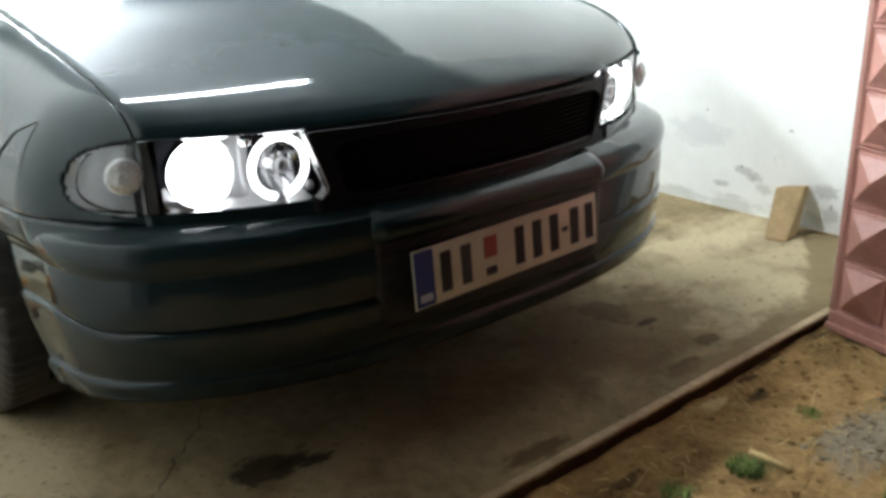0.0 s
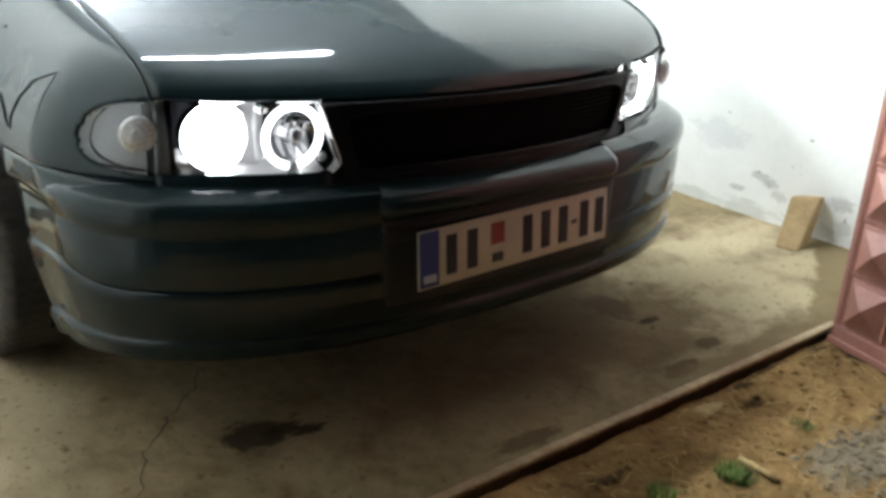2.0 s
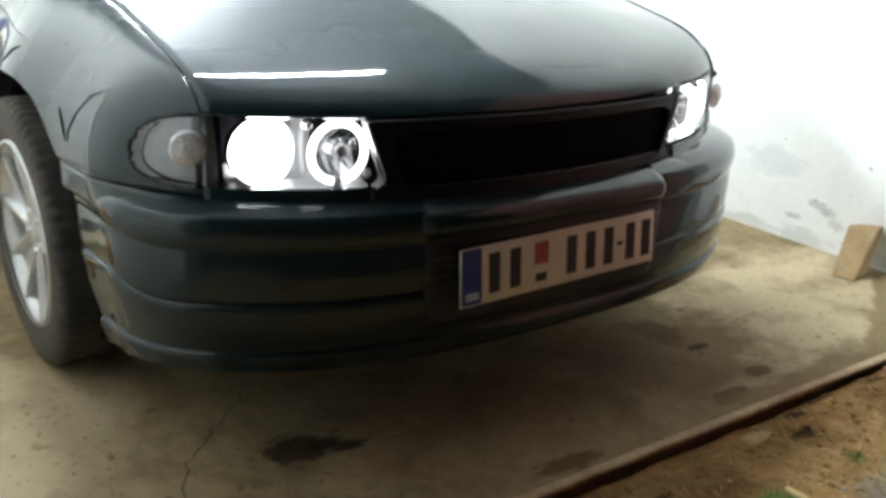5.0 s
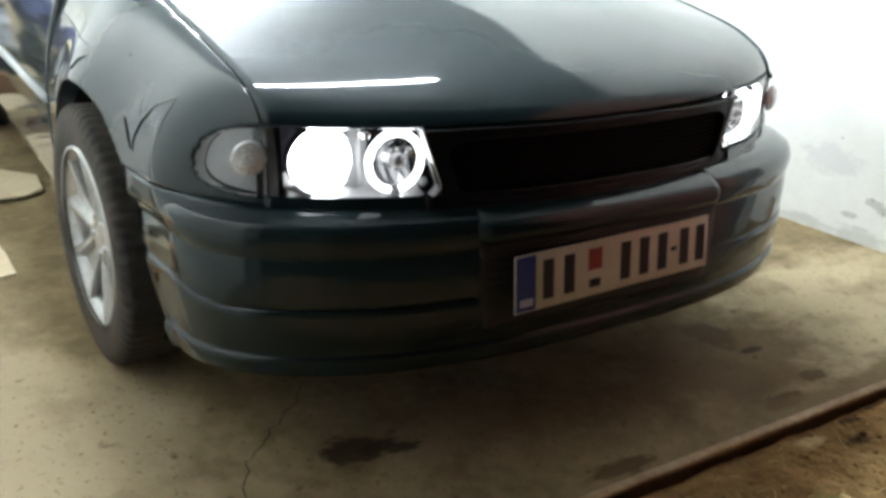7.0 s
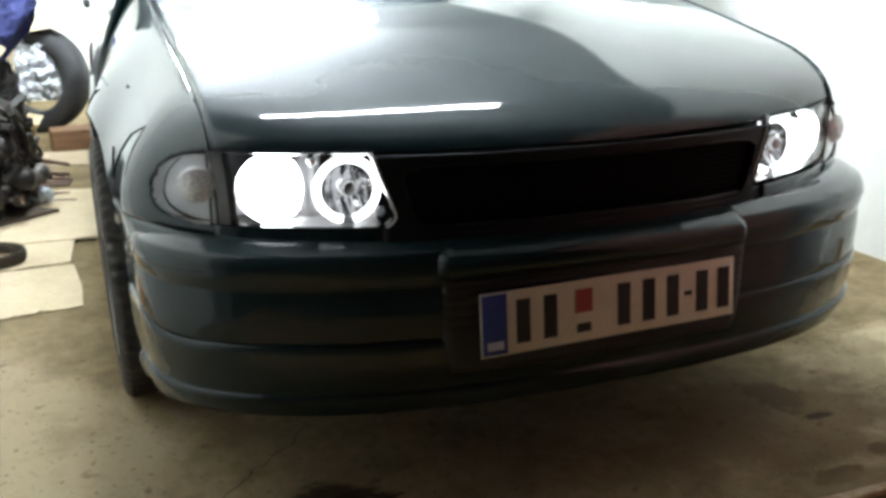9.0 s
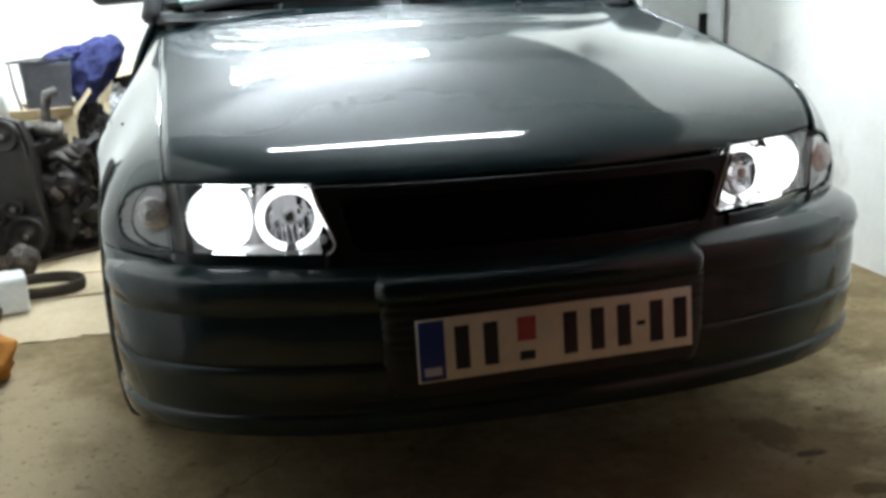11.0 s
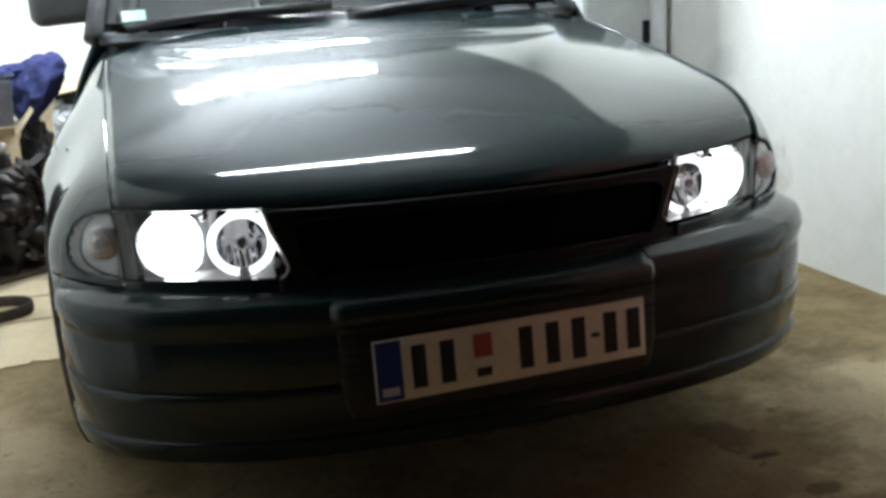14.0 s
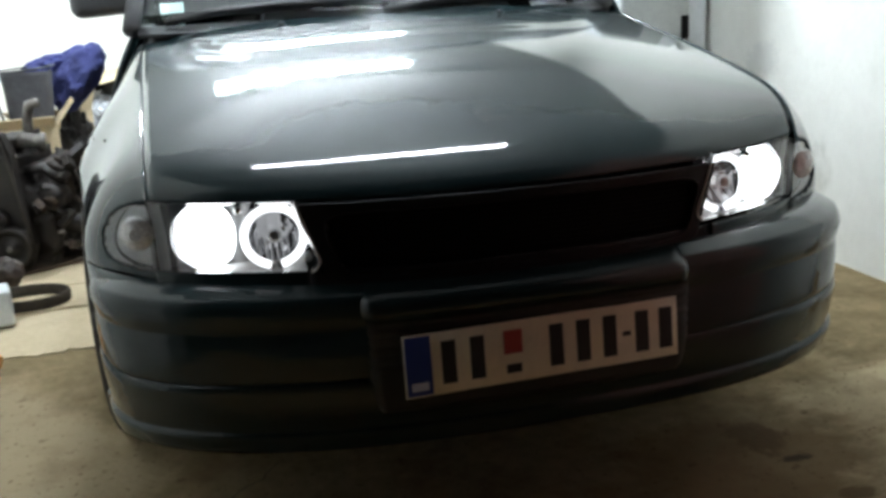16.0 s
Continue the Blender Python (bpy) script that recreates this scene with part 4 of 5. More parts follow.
for s in (-1, 1):
    seat = part("front_seat", box(0.46, 0.14, 0.62, 0.05, (s * 0.36, 2.10, 0.80)), GREY_CLOTH, car)
    part("headrest", box(0.26, 0.10, 0.17, 0.04, (s * 0.36, 2.14, 1.19)), GREY_CLOTH, seat)
wheel_ring = lathe([(0.014 * math.cos(a), 0.185 + 0.014 * math.sin(a)) for a in [2 * math.pi * k / 8 for k in range(9)]], 32, axis="y")
part("steering_wheel", wheel_ring, PLASTIC, car, m=pose(-0.36, 1.66, 0.95, -25, 0, 0))

# wipers, washer jets, mirrors
def mirror_shell(s):
    bm = box(0.185, 0.085, 0.125, 0.034, (0, 0, 0.0625), 5)
    for v in bm.verts:
        t = (v.co.x * s + 0.0925) / 0.185
        f = 0.80 + 0.20 * t ** 0.6 if t > 0 else 0.80
        v.co.z = 0.066 + (v.co.z - 0.066) * f
        v.co.y += 0.02 * t
    return bm


for x0, x1, y1, z1 in ((-0.57, -0.04, 1.155, 0.985), (0.0, 0.56, 1.150, 0.985)):
    wiper = part("wiper_arm", tube([(x0, 1.125, 0.930), (x0 + 0.12, 1.12, 0.948), ((x0 + x1) / 2, 1.13, 0.958), (x1, y1 - 0.02, z1 - 0.02)], 0.012, 6), PLASTIC, car)
    part("wiper_blade", tube([(x0 + 0.02, 1.135, 0.945), ((x0 + x1) / 2, 1.135, 0.948), (x1 + 0.06, 1.160, 0.952)], 0.008, 6), PLASTIC, wiper)
for s in (-1, 1):
    part("washer_jet", lathe([(-0.004, 0.0), (-0.004, 0.009), (0.004, 0.008), (0.008, 0.0)], 14, axis="z"), PLASTIC, car, m=pose(s * 0.29, 1.00, hood_z(0.29, 1.00) + 0.006))
    mir = part("mirror", mirror_shell(s), GREY_PLASTIC, car, "dark grey door mirror", m=pose(-0.727 if s < 0 else 0.868, 1.42, 0.944 if s < 0 else 0.938))
    part("mirror_foot", box(0.07, 0.05, 0.040, 0.015, (-s * 0.105, 0.02, 0.014)), PLASTIC, mir)
    part("mirror_glass", box(0.14, 0.004, 0.095, 0.001, (0, 0.044, 0.0625)), CHROME, mir, smooth=False)

# number plate with plain bars in place of its characters
pl = part("number_plate", box(0.520, 0.003, 0.110, 0.0012), PLATE_WHITE, car, "white number plate with a blue end band", m=pose(0.016, -0.0085, 0.366, -5.5, 0, 1.9))
part("blue_band", box(0.046, 0.003, 0.104, 0.0008, (-0.234, -0.0016, 0)), PLATE_BLUE, pl, smooth=False)
part("band_mark", box(0.030, 0.002, 0.014, 0, (-0.234, -0.0030, -0.036)), WHITE_INK, pl, smooth=False)
for x in (-0.180, -0.128, 0.020, 0.072, 0.124, 0.188, 0.236):
    part("plate_bar", box(0.026, 0.002, 0.076, 0.0006, (x, -0.0018, 0)), INK, pl, smooth=False)
part("plate_dash", box(0.016, 0.002, 0.008, 0, (0.157, -0.0018, 0)), INK, pl, smooth=False)
part("plate_shield", box(0.034, 0.002, 0.042, 0, (-0.062, -0.0018, 0.018)), RED_INK, pl, smooth=False)
part("plate_mark", box(0.028, 0.002, 0.016, 0, (-0.062, -0.0018, -0.030)), INK, pl, smooth=False)


# wheels
def make_wheel():
    wheel = part("wheel", lathe([(-0.080, 0.196), (-0.079, 0.203), (-0.070, 0.202), (-0.066, 0.194), (-0.050, 0.184), (0.06, 0.178), (0.08, 0.20)], 56), ALLOY, car, "silver five-spoke alloy wheel")
    prof = [(-0.072, 0.200), (-0.079, 0.212), (-0.083, 0.240), (-0.081, 0.268), (-0.075, 0.286), (-0.064, 0.293), (-0.03, 0.296), (0.03, 0.296), (0.064, 0.293), (0.086, 0.268), (0.092, 0.24), (0.080, 0.200)]
    bm = lathe(prof, 264)
    for v in bm.verts:
        r = math.hypot(v.co.y, v.co.z)
        if r > 0.278:
            k = int((math.atan2(v.co.z, v.co.y) + math.pi) / (2 * math.pi) * 264 + 0.5)
            if k % 4 == 0 and abs(v.co.x) > 0.05:
                f = 1 - 0.013 / r
                v.co.y, v.co.z = v.co.y * f, v.co.z * f
    for r0 in (-0.03, 0.03):
        for v in bm.verts:
            if abs(v.co.x - r0) < 0.001:
                r = math.hypot(v.co.y, v.co.z)
                v.co.y, v.co.z = v.co.y * (1 - 0.006 / r), v.co.z * (1 - 0.006 / r)
    part("tyre", bm, RUBBER, wheel, "dusty black treaded tyre")
    for k in range(5):
        def spoke(u, v):
            r = 0.026 + 0.170 * u
            half = 0.029 + 0.010 * u + 0.036 * u ** 2
            t = 2 * v - 1
            ridge = min(1.0, max(0.0, (abs(t) - 0.58) / 0.14))
            x = -0.046 - 0.024 * u ** 0.7 + 0.020 * (1 - ridge) * min(1, max(0.0, u - 0.12) * 3)
            return Vector((x, half * t, r))
        sp = part("spoke", grid(spoke, 16, 20), ALLOY, wheel, m=pose(0, 0, 0, 72 * k + 8))
        solid(sp, 0.022, 0.002)
        part("wheel_bolt", lathe([(-0.060, 0.0), (-0.060, 0.008), (-0.045, 0.009)], 8), DARK_CHROME, wheel, m=pose(0, 0, 0, 72 * k + 44) @ pose(0.004, 0, 0.046))
    part("hub_cap", lathe([(-0.052, 0.0), (-0.051, 0.022), (-0.047, 0.027), (-0.034, 0.056), (0.0, 0.060)], 32), ALLOY, wheel)
    part("brake_disc", lathe([(0.012, 0.0), (0.012, 0.12), (0.024, 0.12), (0.024, 0.0)], 32), RUST, wheel)
    return wheel


WHEEL_Z, WHEEL_Y = 0.283, 0.818
w0 = make_wheel()
w0.matrix_basis = pose(-0.708, WHEEL_Y, WHEEL_Z, 0, -1.5, 0)
for x, y, turn in ((0.706, WHEEL_Y, 180), (-0.60, 3.292, 0), (0.60, 3.292, 180)):
    w1 = copy_thing(w0, pose(x, y, WHEEL_Z, 0, 0, turn))

# ---- gate leaf, standing open ----
def gate_leaf():
    leaf = tagged(empty("gate", pose(0.946, -0.219, -0.015, 0, 0, 257)), "faded red sheet-steel gate leaf with pressed pyramids, standing open", "gate")
    nx, nz, cell, x0, z0 = 7, 14, 0.140, 0.016, 0.050
    wide, tall = x0 * 2 + cell * nx, z0 * 2 + cell * nz
    pyramid = bpy.data.meshes.new("pressed_panel")
    bm = bmesh.new()
    h = cell / 2
    corners = ((-1, -1), (1, -1), (1, 1), (-1, 1))
    rings = [[bm.verts.new((sx * (h - d), y, sz * (h - d))) for sx, sz in corners] for d, y in ((0.0, 0.0), (0.003, 0.0), (0.006, 0.004), (0.010, -0.003), (0.016, -0.004))]
    tip = bm.verts.new((0.006, -0.036, 0.004))
    for inner, outer in zip(rings[1:], rings):
        for k in range(4):
            bm.faces.new((outer[k], outer[(k + 1) % 4], inner[(k + 1) % 4], inner[k]))
    for k in range(4):
        bm.faces.new((rings[-1][k], rings[-1][(k + 1) % 4], tip))
    bmesh.ops.recalc_face_normals(bm, faces=bm.faces[:])
    bm.to_mesh(pyramid)
    bm.free()
    pyramid.materials.append(PINK)
    for i in range(nx):
        for j in range(nz):
            p = new("pressed_panel", pyramid)
            p.parent = leaf
            p.matrix_basis = pose(x0 + cell * (i + 0.5), -0.014, z0 + cell * (j + 0.5))
    part("backing_sheet", box(wide - 0.02, 0.003, tall - 0.02, 0, (wide / 2, -0.006, tall / 2)), PINK, leaf, smooth=False)
    for z in (z0 / 2, tall - z0 / 2):
        part("gate_rail", box(wide, 0.036, z0, 0.006, (wide / 2, 0.0, z)), PINK, leaf, smooth=False)
    for x in (x0 / 2, wide - x0 / 2):
        part("gate_stile", box(x0, 0.032, tall - 2 * z0, 0.003, (x, 0.0, tall / 2)), PINK, leaf, smooth=False)
    part("kick_strip", box(wide, 0.008, 0.018, 0.002, (wide / 2, -0.023, 0.010)), PINK, leaf, smooth=False)
    return leaf


gate_leaf()

# ---- block against the wall ----
def leaning_block():
    """A rough broken brick with a flat foot, its face sloping back to the wall."""
    bm = box(1, 1, 1, 0.07, (0.5, 0.5, 0.5), 3)
    for v in bm.verts:
        d, w, t = v.co
        foot = Vector((0.014 * w + 0.085 * d, -0.068 * w + 0.010 * d, 0))
        head = Vector((0.112 + 0.036 * w + (0.082 - 0.036 * w) * d, 0.040 - 0.083 * w + 0.012 * d, 0.138 + 0.016 * w - 0.012 * d))
        v.co = foot.lerp(head, t) + Vector((0.004, 0.004, 0.003 * t)) * noise.noise(Vector((d * 3, w * 3, t * 5)) + Vector((4, 1, 2)))
    bmesh.ops.recalc_face_normals(bm, faces=bm.faces[:])
    return bm


tagged(link("block", leaning_block(), BRICK, m=pose(1.380, 0.233, 0.001)), "tan rough block leaning against the white wall", "block")


# ---- marks on wall and floor ----
def blot(cx, cy, rx, ry, seed, n=26, amp=0.45, turn=0.0):
    pts = []
    for k in range(n):
        a = 2 * math.pi * k / n
        r = 1 + amp * noise.fractal(Vector((math.cos(a) * 1.6 + seed, math.sin(a) * 1.6, seed)), 0.8, 2.0, 4)
        x, y = rx * r * math.cos(a), ry * r * math.sin(a)
        pts.append((cx + x * math.cos(turn) - y * math.sin(turn), cy + x * math.sin(turn) + y * math.cos(turn)))
    return pts


CHIP = varied(material("bared_mortar", (0.4, 0.38, 0.34), 0.95), (0.30, 0.28, 0.24), (0.58, 0.56, 0.52), 20, 8, 90, 0.4, 120, distance=0.003)
for y, z, ry, rz, seed in ((0.452, 0.158, 0.008, 0.004, 1.0), (0.412, 0.134, 0.007, 0.004, 2.0), (0.286, 0.305, 0.008, 0.005, 3.0), (0.405, 0.124, 0.009, 0.004, 4.0), (0.535, 0.078, 0.006, 0.003, 5.0),
                             (0.335, 0.205, 0.004, 0.002, 6.0), (0.300, 0.190, 0.003, 0.002, 7.0), (0.125, 0.085, 0.004, 0.010, 8.0), (0.310, 0.215, 0.003, 0.002, 11.0), (0.60, 0.33, 0.006, 0.003, 12.0)):
    part("plaster_chip", slab(blot(0, 0, ry, rz, seed, 20, 0.8), 0.0012), CHIP, wall, smooth=False, m=pose(WALL_X + 0.0005, y, z, 90, 0, 90) @ pose(0, 0, 0, 180))


def ribbon(points, w, z=0.0014):
    bm = bmesh.new()
    pairs = []
    for i, (x, y) in enumerate(points):
        a, b = points[max(0, i - 1)], points[min(len(points) - 1, i + 1)]
        dx, dy = b[0] - a[0], b[1] - a[1]
        n = math.hypot(dx, dy)
        ww = w * (0.5 + random.random())
        pairs.append((bm.verts.new((x - dy / n * ww, y + dx / n * ww, z)), bm.verts.new((x + dy / n * ww, y - dx / n * ww, z))))
    for p, q in zip(pairs, pairs[1:]):
        bm.faces.new((p[0], q[0], q[1], p[1]))
    return bm


def wander(a, b, n, amp, seed):
    out = []
    for i in range(n + 1):
        t = i / n
        d = amp * noise.fractal(Vector((t * 5 + seed, seed, 0)), 0.7, 2.0, 5)
        out.append((a[0] + (b[0] - a[0]) * t + d, a[1] + (b[1] - a[1]) * t - d))
    return out


part("floor_crack", ribbon(wander((-0.44, 0.47), (-0.66, 0.25), 24, 0.012, 1.0) + wander((-0.665, 0.245), (-0.80, 0.02), 20, 0.012, 2.0), 0.0013), CREVICE, floor, "dark crack in the concrete")
part("floor_crack", ribbon(wander((-0.80, 0.01), (-0.98, -0.165), 20, 0.015, 3.0), 0.0011), CREVICE, floor)

# ---- the earth in front ----
rnd = random.Random(5)


def scatter(n, x0, x1, y0, y1, make):
    bm = bmesh.new()
    for _ in range(n):
        x, y = rnd.uniform(x0, x1), rnd.uniform(y0, y1)
        make(bm, x, y, ground_z(x, y))
    return bm


def pebble(bm, x, y, z, lo=0.003, hi=0.012):
    r = lo + (hi - lo) * rnd.random() ** 3
    m = Matrix.Translation((x, y, z + r * 0.15)) @ Euler((rnd.uniform(-0.4, 0.4), rnd.uniform(-0.4, 0.4), rnd.random() * 6)).to_matrix().to_4x4() @ Matrix.Diagonal((r, r * rnd.uniform(0.5, 1), r * rnd.uniform(0.3, 0.75), 1))
    bmesh.ops.create_icosphere(bm, subdivisions=1, radius=1, matrix=m)


def chaff(bm, x, y, z):
    l = rnd.uniform(0.006, 0.035)
    m = Matrix.Translation((x, y, z + 0.003)) @ Euler((rnd.uniform(-0.3, 0.3), rnd.uniform(-0.3, 0.3), rnd.random() * 6)).to_matrix().to_4x4() @ Matrix.Diagonal((l, 0.0018, 0.0014, 1))
    bmesh.ops.create_cube(bm, size=1, matrix=m)


tagged(link("clods", scatter(1700, -0.7, 1.0, -0.9, -0.21, lambda b, x, y, z: pebble(b, x, y, z, 0.002, 0.012)), DIRT, smooth=False), "small brown clods of earth on the ground", "earth", kind="stuff")
tagged(link("gravel", scatter(520, 0.36, 0.80, -0.66, -0.46, lambda b, x, y, z: pebble(b, x, y, z, 0.002, 0.011)), STONE, smooth=False), "grey gravel and broken stone on the earth", "gravel", kind="stuff")
tagged(link("chaff", scatter(600, -0.8, 1.0, -0.95, -0.21, chaff), STRAW, smooth=False), "scattered pale straw bits on the earth", "straw", kind="stuff")


def dry_stem(bm, x, y, z):
    l, a = rnd.uniform(0.03, 0.09), rnd.random() * 6.28
    m = Matrix.Translation((x, y, z + 0.004)) @ Matrix.Rotation(a, 4, "Z")
    prev = None
    bend = rnd.uniform(-0.5, 0.5)
    for k in range(6):
        t = k / 5
        p = Vector((l * t, l * bend * t * t, 0.012 * math.sin(3 * t)))
        w = 0.0012 * (1.2 - t)
        cur = [bm.verts.new(m @ (p + Vector(o))) for o in ((0, w, 0), (0, 0, w), (0, -w, 0))]
        if prev:
            for j in range(3):
                bm.faces.new((prev[j], prev[(j + 1) % 3], cur[(j + 1) % 3], cur[j]))
        prev = cur


tagged(link("dry_stems", scatter(130, -0.7, 0.9, -0.95, -0.22, dry_stem), STRAW), "thin dry plant stems lying on the earth", "straw", kind="stuff")


def tuft(x, y, r, n, tall):
    bm = bmesh.new()
    for _ in range(n):
        a, d = rnd.random() * 6.28, r * math.sqrt(rnd.random())
        px, py = x + d * math.cos(a), y + d * math.sin(a)
        pz = ground_z(px, py) - 0.003
        h, lean, w = tall * rnd.uniform(0.4, 1.0), rnd.uniform(0.2, 1.2), rnd.uniform(0.0012, 0.0028)
        b2 = rnd.random() * 6.28
        dx, dy = math.cos(b2), math.sin(b2)
        prev = None
        for k in range(4):
            t = k / 3
            cx, cy, cz = px + dx * h * lean * t * t, py + dy * h * lean * t * t, pz + h * t * (1 - 0.35 * t * lean)
            ww = w * (1 - t) + 0.0003
            cur = (bm.verts.new((cx - dy * ww, cy + dx * ww, cz)), bm.verts.new((cx + dy * ww, cy - dx * ww, cz)))
            if prev:
                bm.faces.new((prev[0], prev[1], cur[1], cur[0]))
            prev = cur
    return bm


for x, y, r, n, tall in ((0.214, -0.430, 0.036, 260, 0.035), (0.51, -0.396, 0.028, 60, 0.022), (0.05, -0.385, 0.03, 90, 0.03), (0.30, -0.70, 0.05, 120, 0.04), (-0.3, -0.62, 0.05, 90, 0.035)):
    tagged(link("grass_tuft", tuft(x, y, r, n, tall), GRASS), "small green grass tuft in the bare earth", "grass", "grass tufts")
tagged(link("stick", tube([(0.264, -0.406, ground_z(0.264, -0.406) + 0.009), (0.260, -0.450, ground_z(0.260, -0.450) + 0.011), (0.254, -0.496, ground_z(0.254, -0.496) + 0.008)], 0.0065, 6), STRAW), "short yellow split wood stick on the earth", "stick")


# ---- clutter along the far side ----
def sheet_card(points, z, label):
    return tagged(link("cardboard_sheet", slab(points, 0.005, z), CARD, smooth=False), label, "cardboard", "cardboard on the floor")


def torn(a, b, n, amp, seed):
    return wander(a, b, n, amp, seed)


sheet_card(torn((-1.45, 1.38), (-0.86, 1.42), 22, 0.03, 4.0) + [(-0.855, 1.60), (-0.87, 1.83)] + torn((-0.88, 1.84), (-1.45, 1.82), 14, 0.015, 5.0), 0.001, "flattened pale cardboard with a torn edge")
sheet_card(torn((-1.44, 1.80), (-0.88, 1.85), 12, 0.01, 6.0) + [(-0.86, 2.10), (-0.865, 2.22)] + torn((-0.87, 2.30), (-1.44, 2.26), 10, 0.02, 7.0), 0.007, "flattened cardboard overlapping another sheet")
sheet_card([(-1.40, 2.12), (-0.70, 2.10), (-0.63, 2.16), (-0.61, 2.34), (-0.72, 2.48), (-0.75, 2.86), (-1.00, 2.92), (-1.44, 2.95)], 0.013, "large flattened cardboard sheet on the floor")
sheet_card([(-0.96, 3.46), (-0.62, 3.43), (-0.60, 3.80), (-0.95, 3.82)], 0.001, "flattened cardboard beside the wooden beam")
tagged(link("dark_board", slab([(-1.44, 2.20), (-1.15, 2.32), (-0.90, 2.50), (-1.02, 2.62), (-1.44, 2.75)], 0.012, 0.019), DARK_WOOD, smooth=False), "dark brown fibre board lying on cardboard", "board")
hoop = tagged(link("rubber_hoop", lathe([(0.021 * math.sin(a), 0.135 + 0.006 * math.cos(a)) for a in [2 * math.pi * k / 10 for k in range(11)]], 40, axis="z"), RUBBER, m=pose(-1.150, 1.93, 0.034) @ Matrix.Diagonal((1, 0.75, 1, 1))), "black rubber ring lying on the cardboard", "ring")
# a dismounted engine lying on the board
def engine():
    e = tagged(empty("engine", pose(-1.215, 2.42, 0.031, 0, 0, -14)), "oily dark car engine standing on a brown board", "engine")
    part("engine_block", clump_box(0.25, 0.40, 0.26, 0.016, 3.0), OILY, e, m=pose(0.02, 0.16, 0.05))
    part("oil_pan", clump_box(0.19, 0.34, 0.07, 0.012, 5.0), OILY, e, m=pose(0.02, 0.16, 0.0))
    part("cylinder_head", clump_box(0.17, 0.38, 0.13, 0.014, 7.0), OILY, e, m=pose(-0.045, 0.16, 0.30))
    part("valve_cover", clump_box(0.12, 0.36, 0.06, 0.008, 9.0), OILY, e, m=pose(-0.06, 0.16, 0.425))
    cover = part("timing_cover", slab([(-0.135, 0.02), (0.06, 0.02), (0.085, 0.10), (0.055, 0.24), (0.045, 0.44), (0.02, 0.52), (-0.05, 0.545), (-0.115, 0.51), (-0.135, 0.40)], 0.05), OILY, e, "black timing cover", smooth=False, m=pose(0, -0.045, 0, 90, 0, 0))
    for x, z, r, d in ((-0.035, 0.475, 0.058, 0.03), (0.010, 0.100, 0.078, 0.05), (-0.028, 0.205, 0.036, 0.04), (-0.105, 0.175, 0.042, 0.04)):
        pul = part("pulley", lathe([(-d, 0.0), (-d, r * 0.28), (-d * 0.5, r * 0.34), (-d * 0.5, r * 0.78), (-d, r * 0.84), (-d, r), (-d * 0.6, r * 0.93), (-d * 0.2, r), (0, r), (0, 0)], 32, axis="y"), OILY, e, "dark grooved pulley", m=pose(x, -0.098, z))
        part("pulley_bolt", lathe([(-d - 0.008, 0.0), (-d - 0.008, 0.010), (-d + 0.002, 0.011)], 6, axis="y"), DULL_METAL, pul, smooth=False)
    alt = part("alternator", lathe([(-0.07, 0.0), (-0.07, 0.03), (-0.055, 0.052), (-0.04, 0.056), (0.03, 0.056), (0.05, 0.045), (0.06, 0.0)], 24, axis="y"), OILY, e, "dark ribbed alternator", m=pose(0.135, 0.03, 0.26))
    for k in range(9):
        part("cooling_rib", box(0.008, 0.06, 0.012, 0.002), OILY, alt, smooth=False, m=pose(0.055 * math.cos(k * 0.7), 0, 0.055 * math.sin(k * 0.7), 0, -math.degrees(k * 0.7), 0))
    therm = part("thermostat_housing", lathe([(-0.055, 0.0), (-0.055, 0.030), (-0.035, 0.036), (-0.03, 0.030), (0.02, 0.030), (0.025, 0.038), (0.045, 0.038), (0.05, 0.0)], 24, axis="x"), DULL_METAL, e, "bright-banded metal housing", m=pose(0.055, 0.10, 0.465, 0, 12, 20))
    part("pipe_elbow", tube([(0.02, 0.14, 0.44), (0.03, 0.15, 0.55), (0.045, 0.14, 0.60), (0.085, 0.12, 0.61)], 0.019, 10), DULL_METAL, e, "pale metal pipe elbow")
    for k in range(4):
        y = 0.03 + 0.09 * k
        part("manifold_pipe", tube([(0.04, y, 0.36), (0.10, y + 0.01, 0.375), (0.150, y + 0.015, 0.33), (0.165, y + 0.02, 0.22)], 0.021, 8), GREASY_RUST if k % 2 else OILY, e, "rusty manifold pipe")
        part("core_plug", lathe([(-0.012, 0.0), (-0.012, 0.017), (-0.004, 0.020), (0.01, 0.020)], 16), DULL_METAL, e, m=pose(0.146, y, 0.17, 0, 0, 180))
    rr = random.Random(8)
    for k in range(26):
        y, z = rr.uniform(-0.02, 0.34), rr.uniform(0.05, 0.34)
        part("bolt_head", lathe([(0.012, 0.0), (0.012, 0.008), (-0.006, 0.009)], 6), DULL_METAL, e, smooth=False, m=pose(0.150, y, z))
    for k in range(24):
        turn = (rr.uniform(-60, 60), rr.uniform(-60, 60), rr.uniform(-60, 60))
        at = pose(rr.uniform(0.10, 0.19), rr.uniform(-0.07, 0.34), rr.uniform(0.04, 0.40), *turn)
        part("bracket", box(rr.uniform(0.012, 0.03), rr.uniform(0.03, 0.09), rr.uniform(0.02, 0.06), 0.003), (OILY, OILY, OILY, GREASY_RUST)[k % 4], e, "greasy cast bracket", smooth=False, m=at)
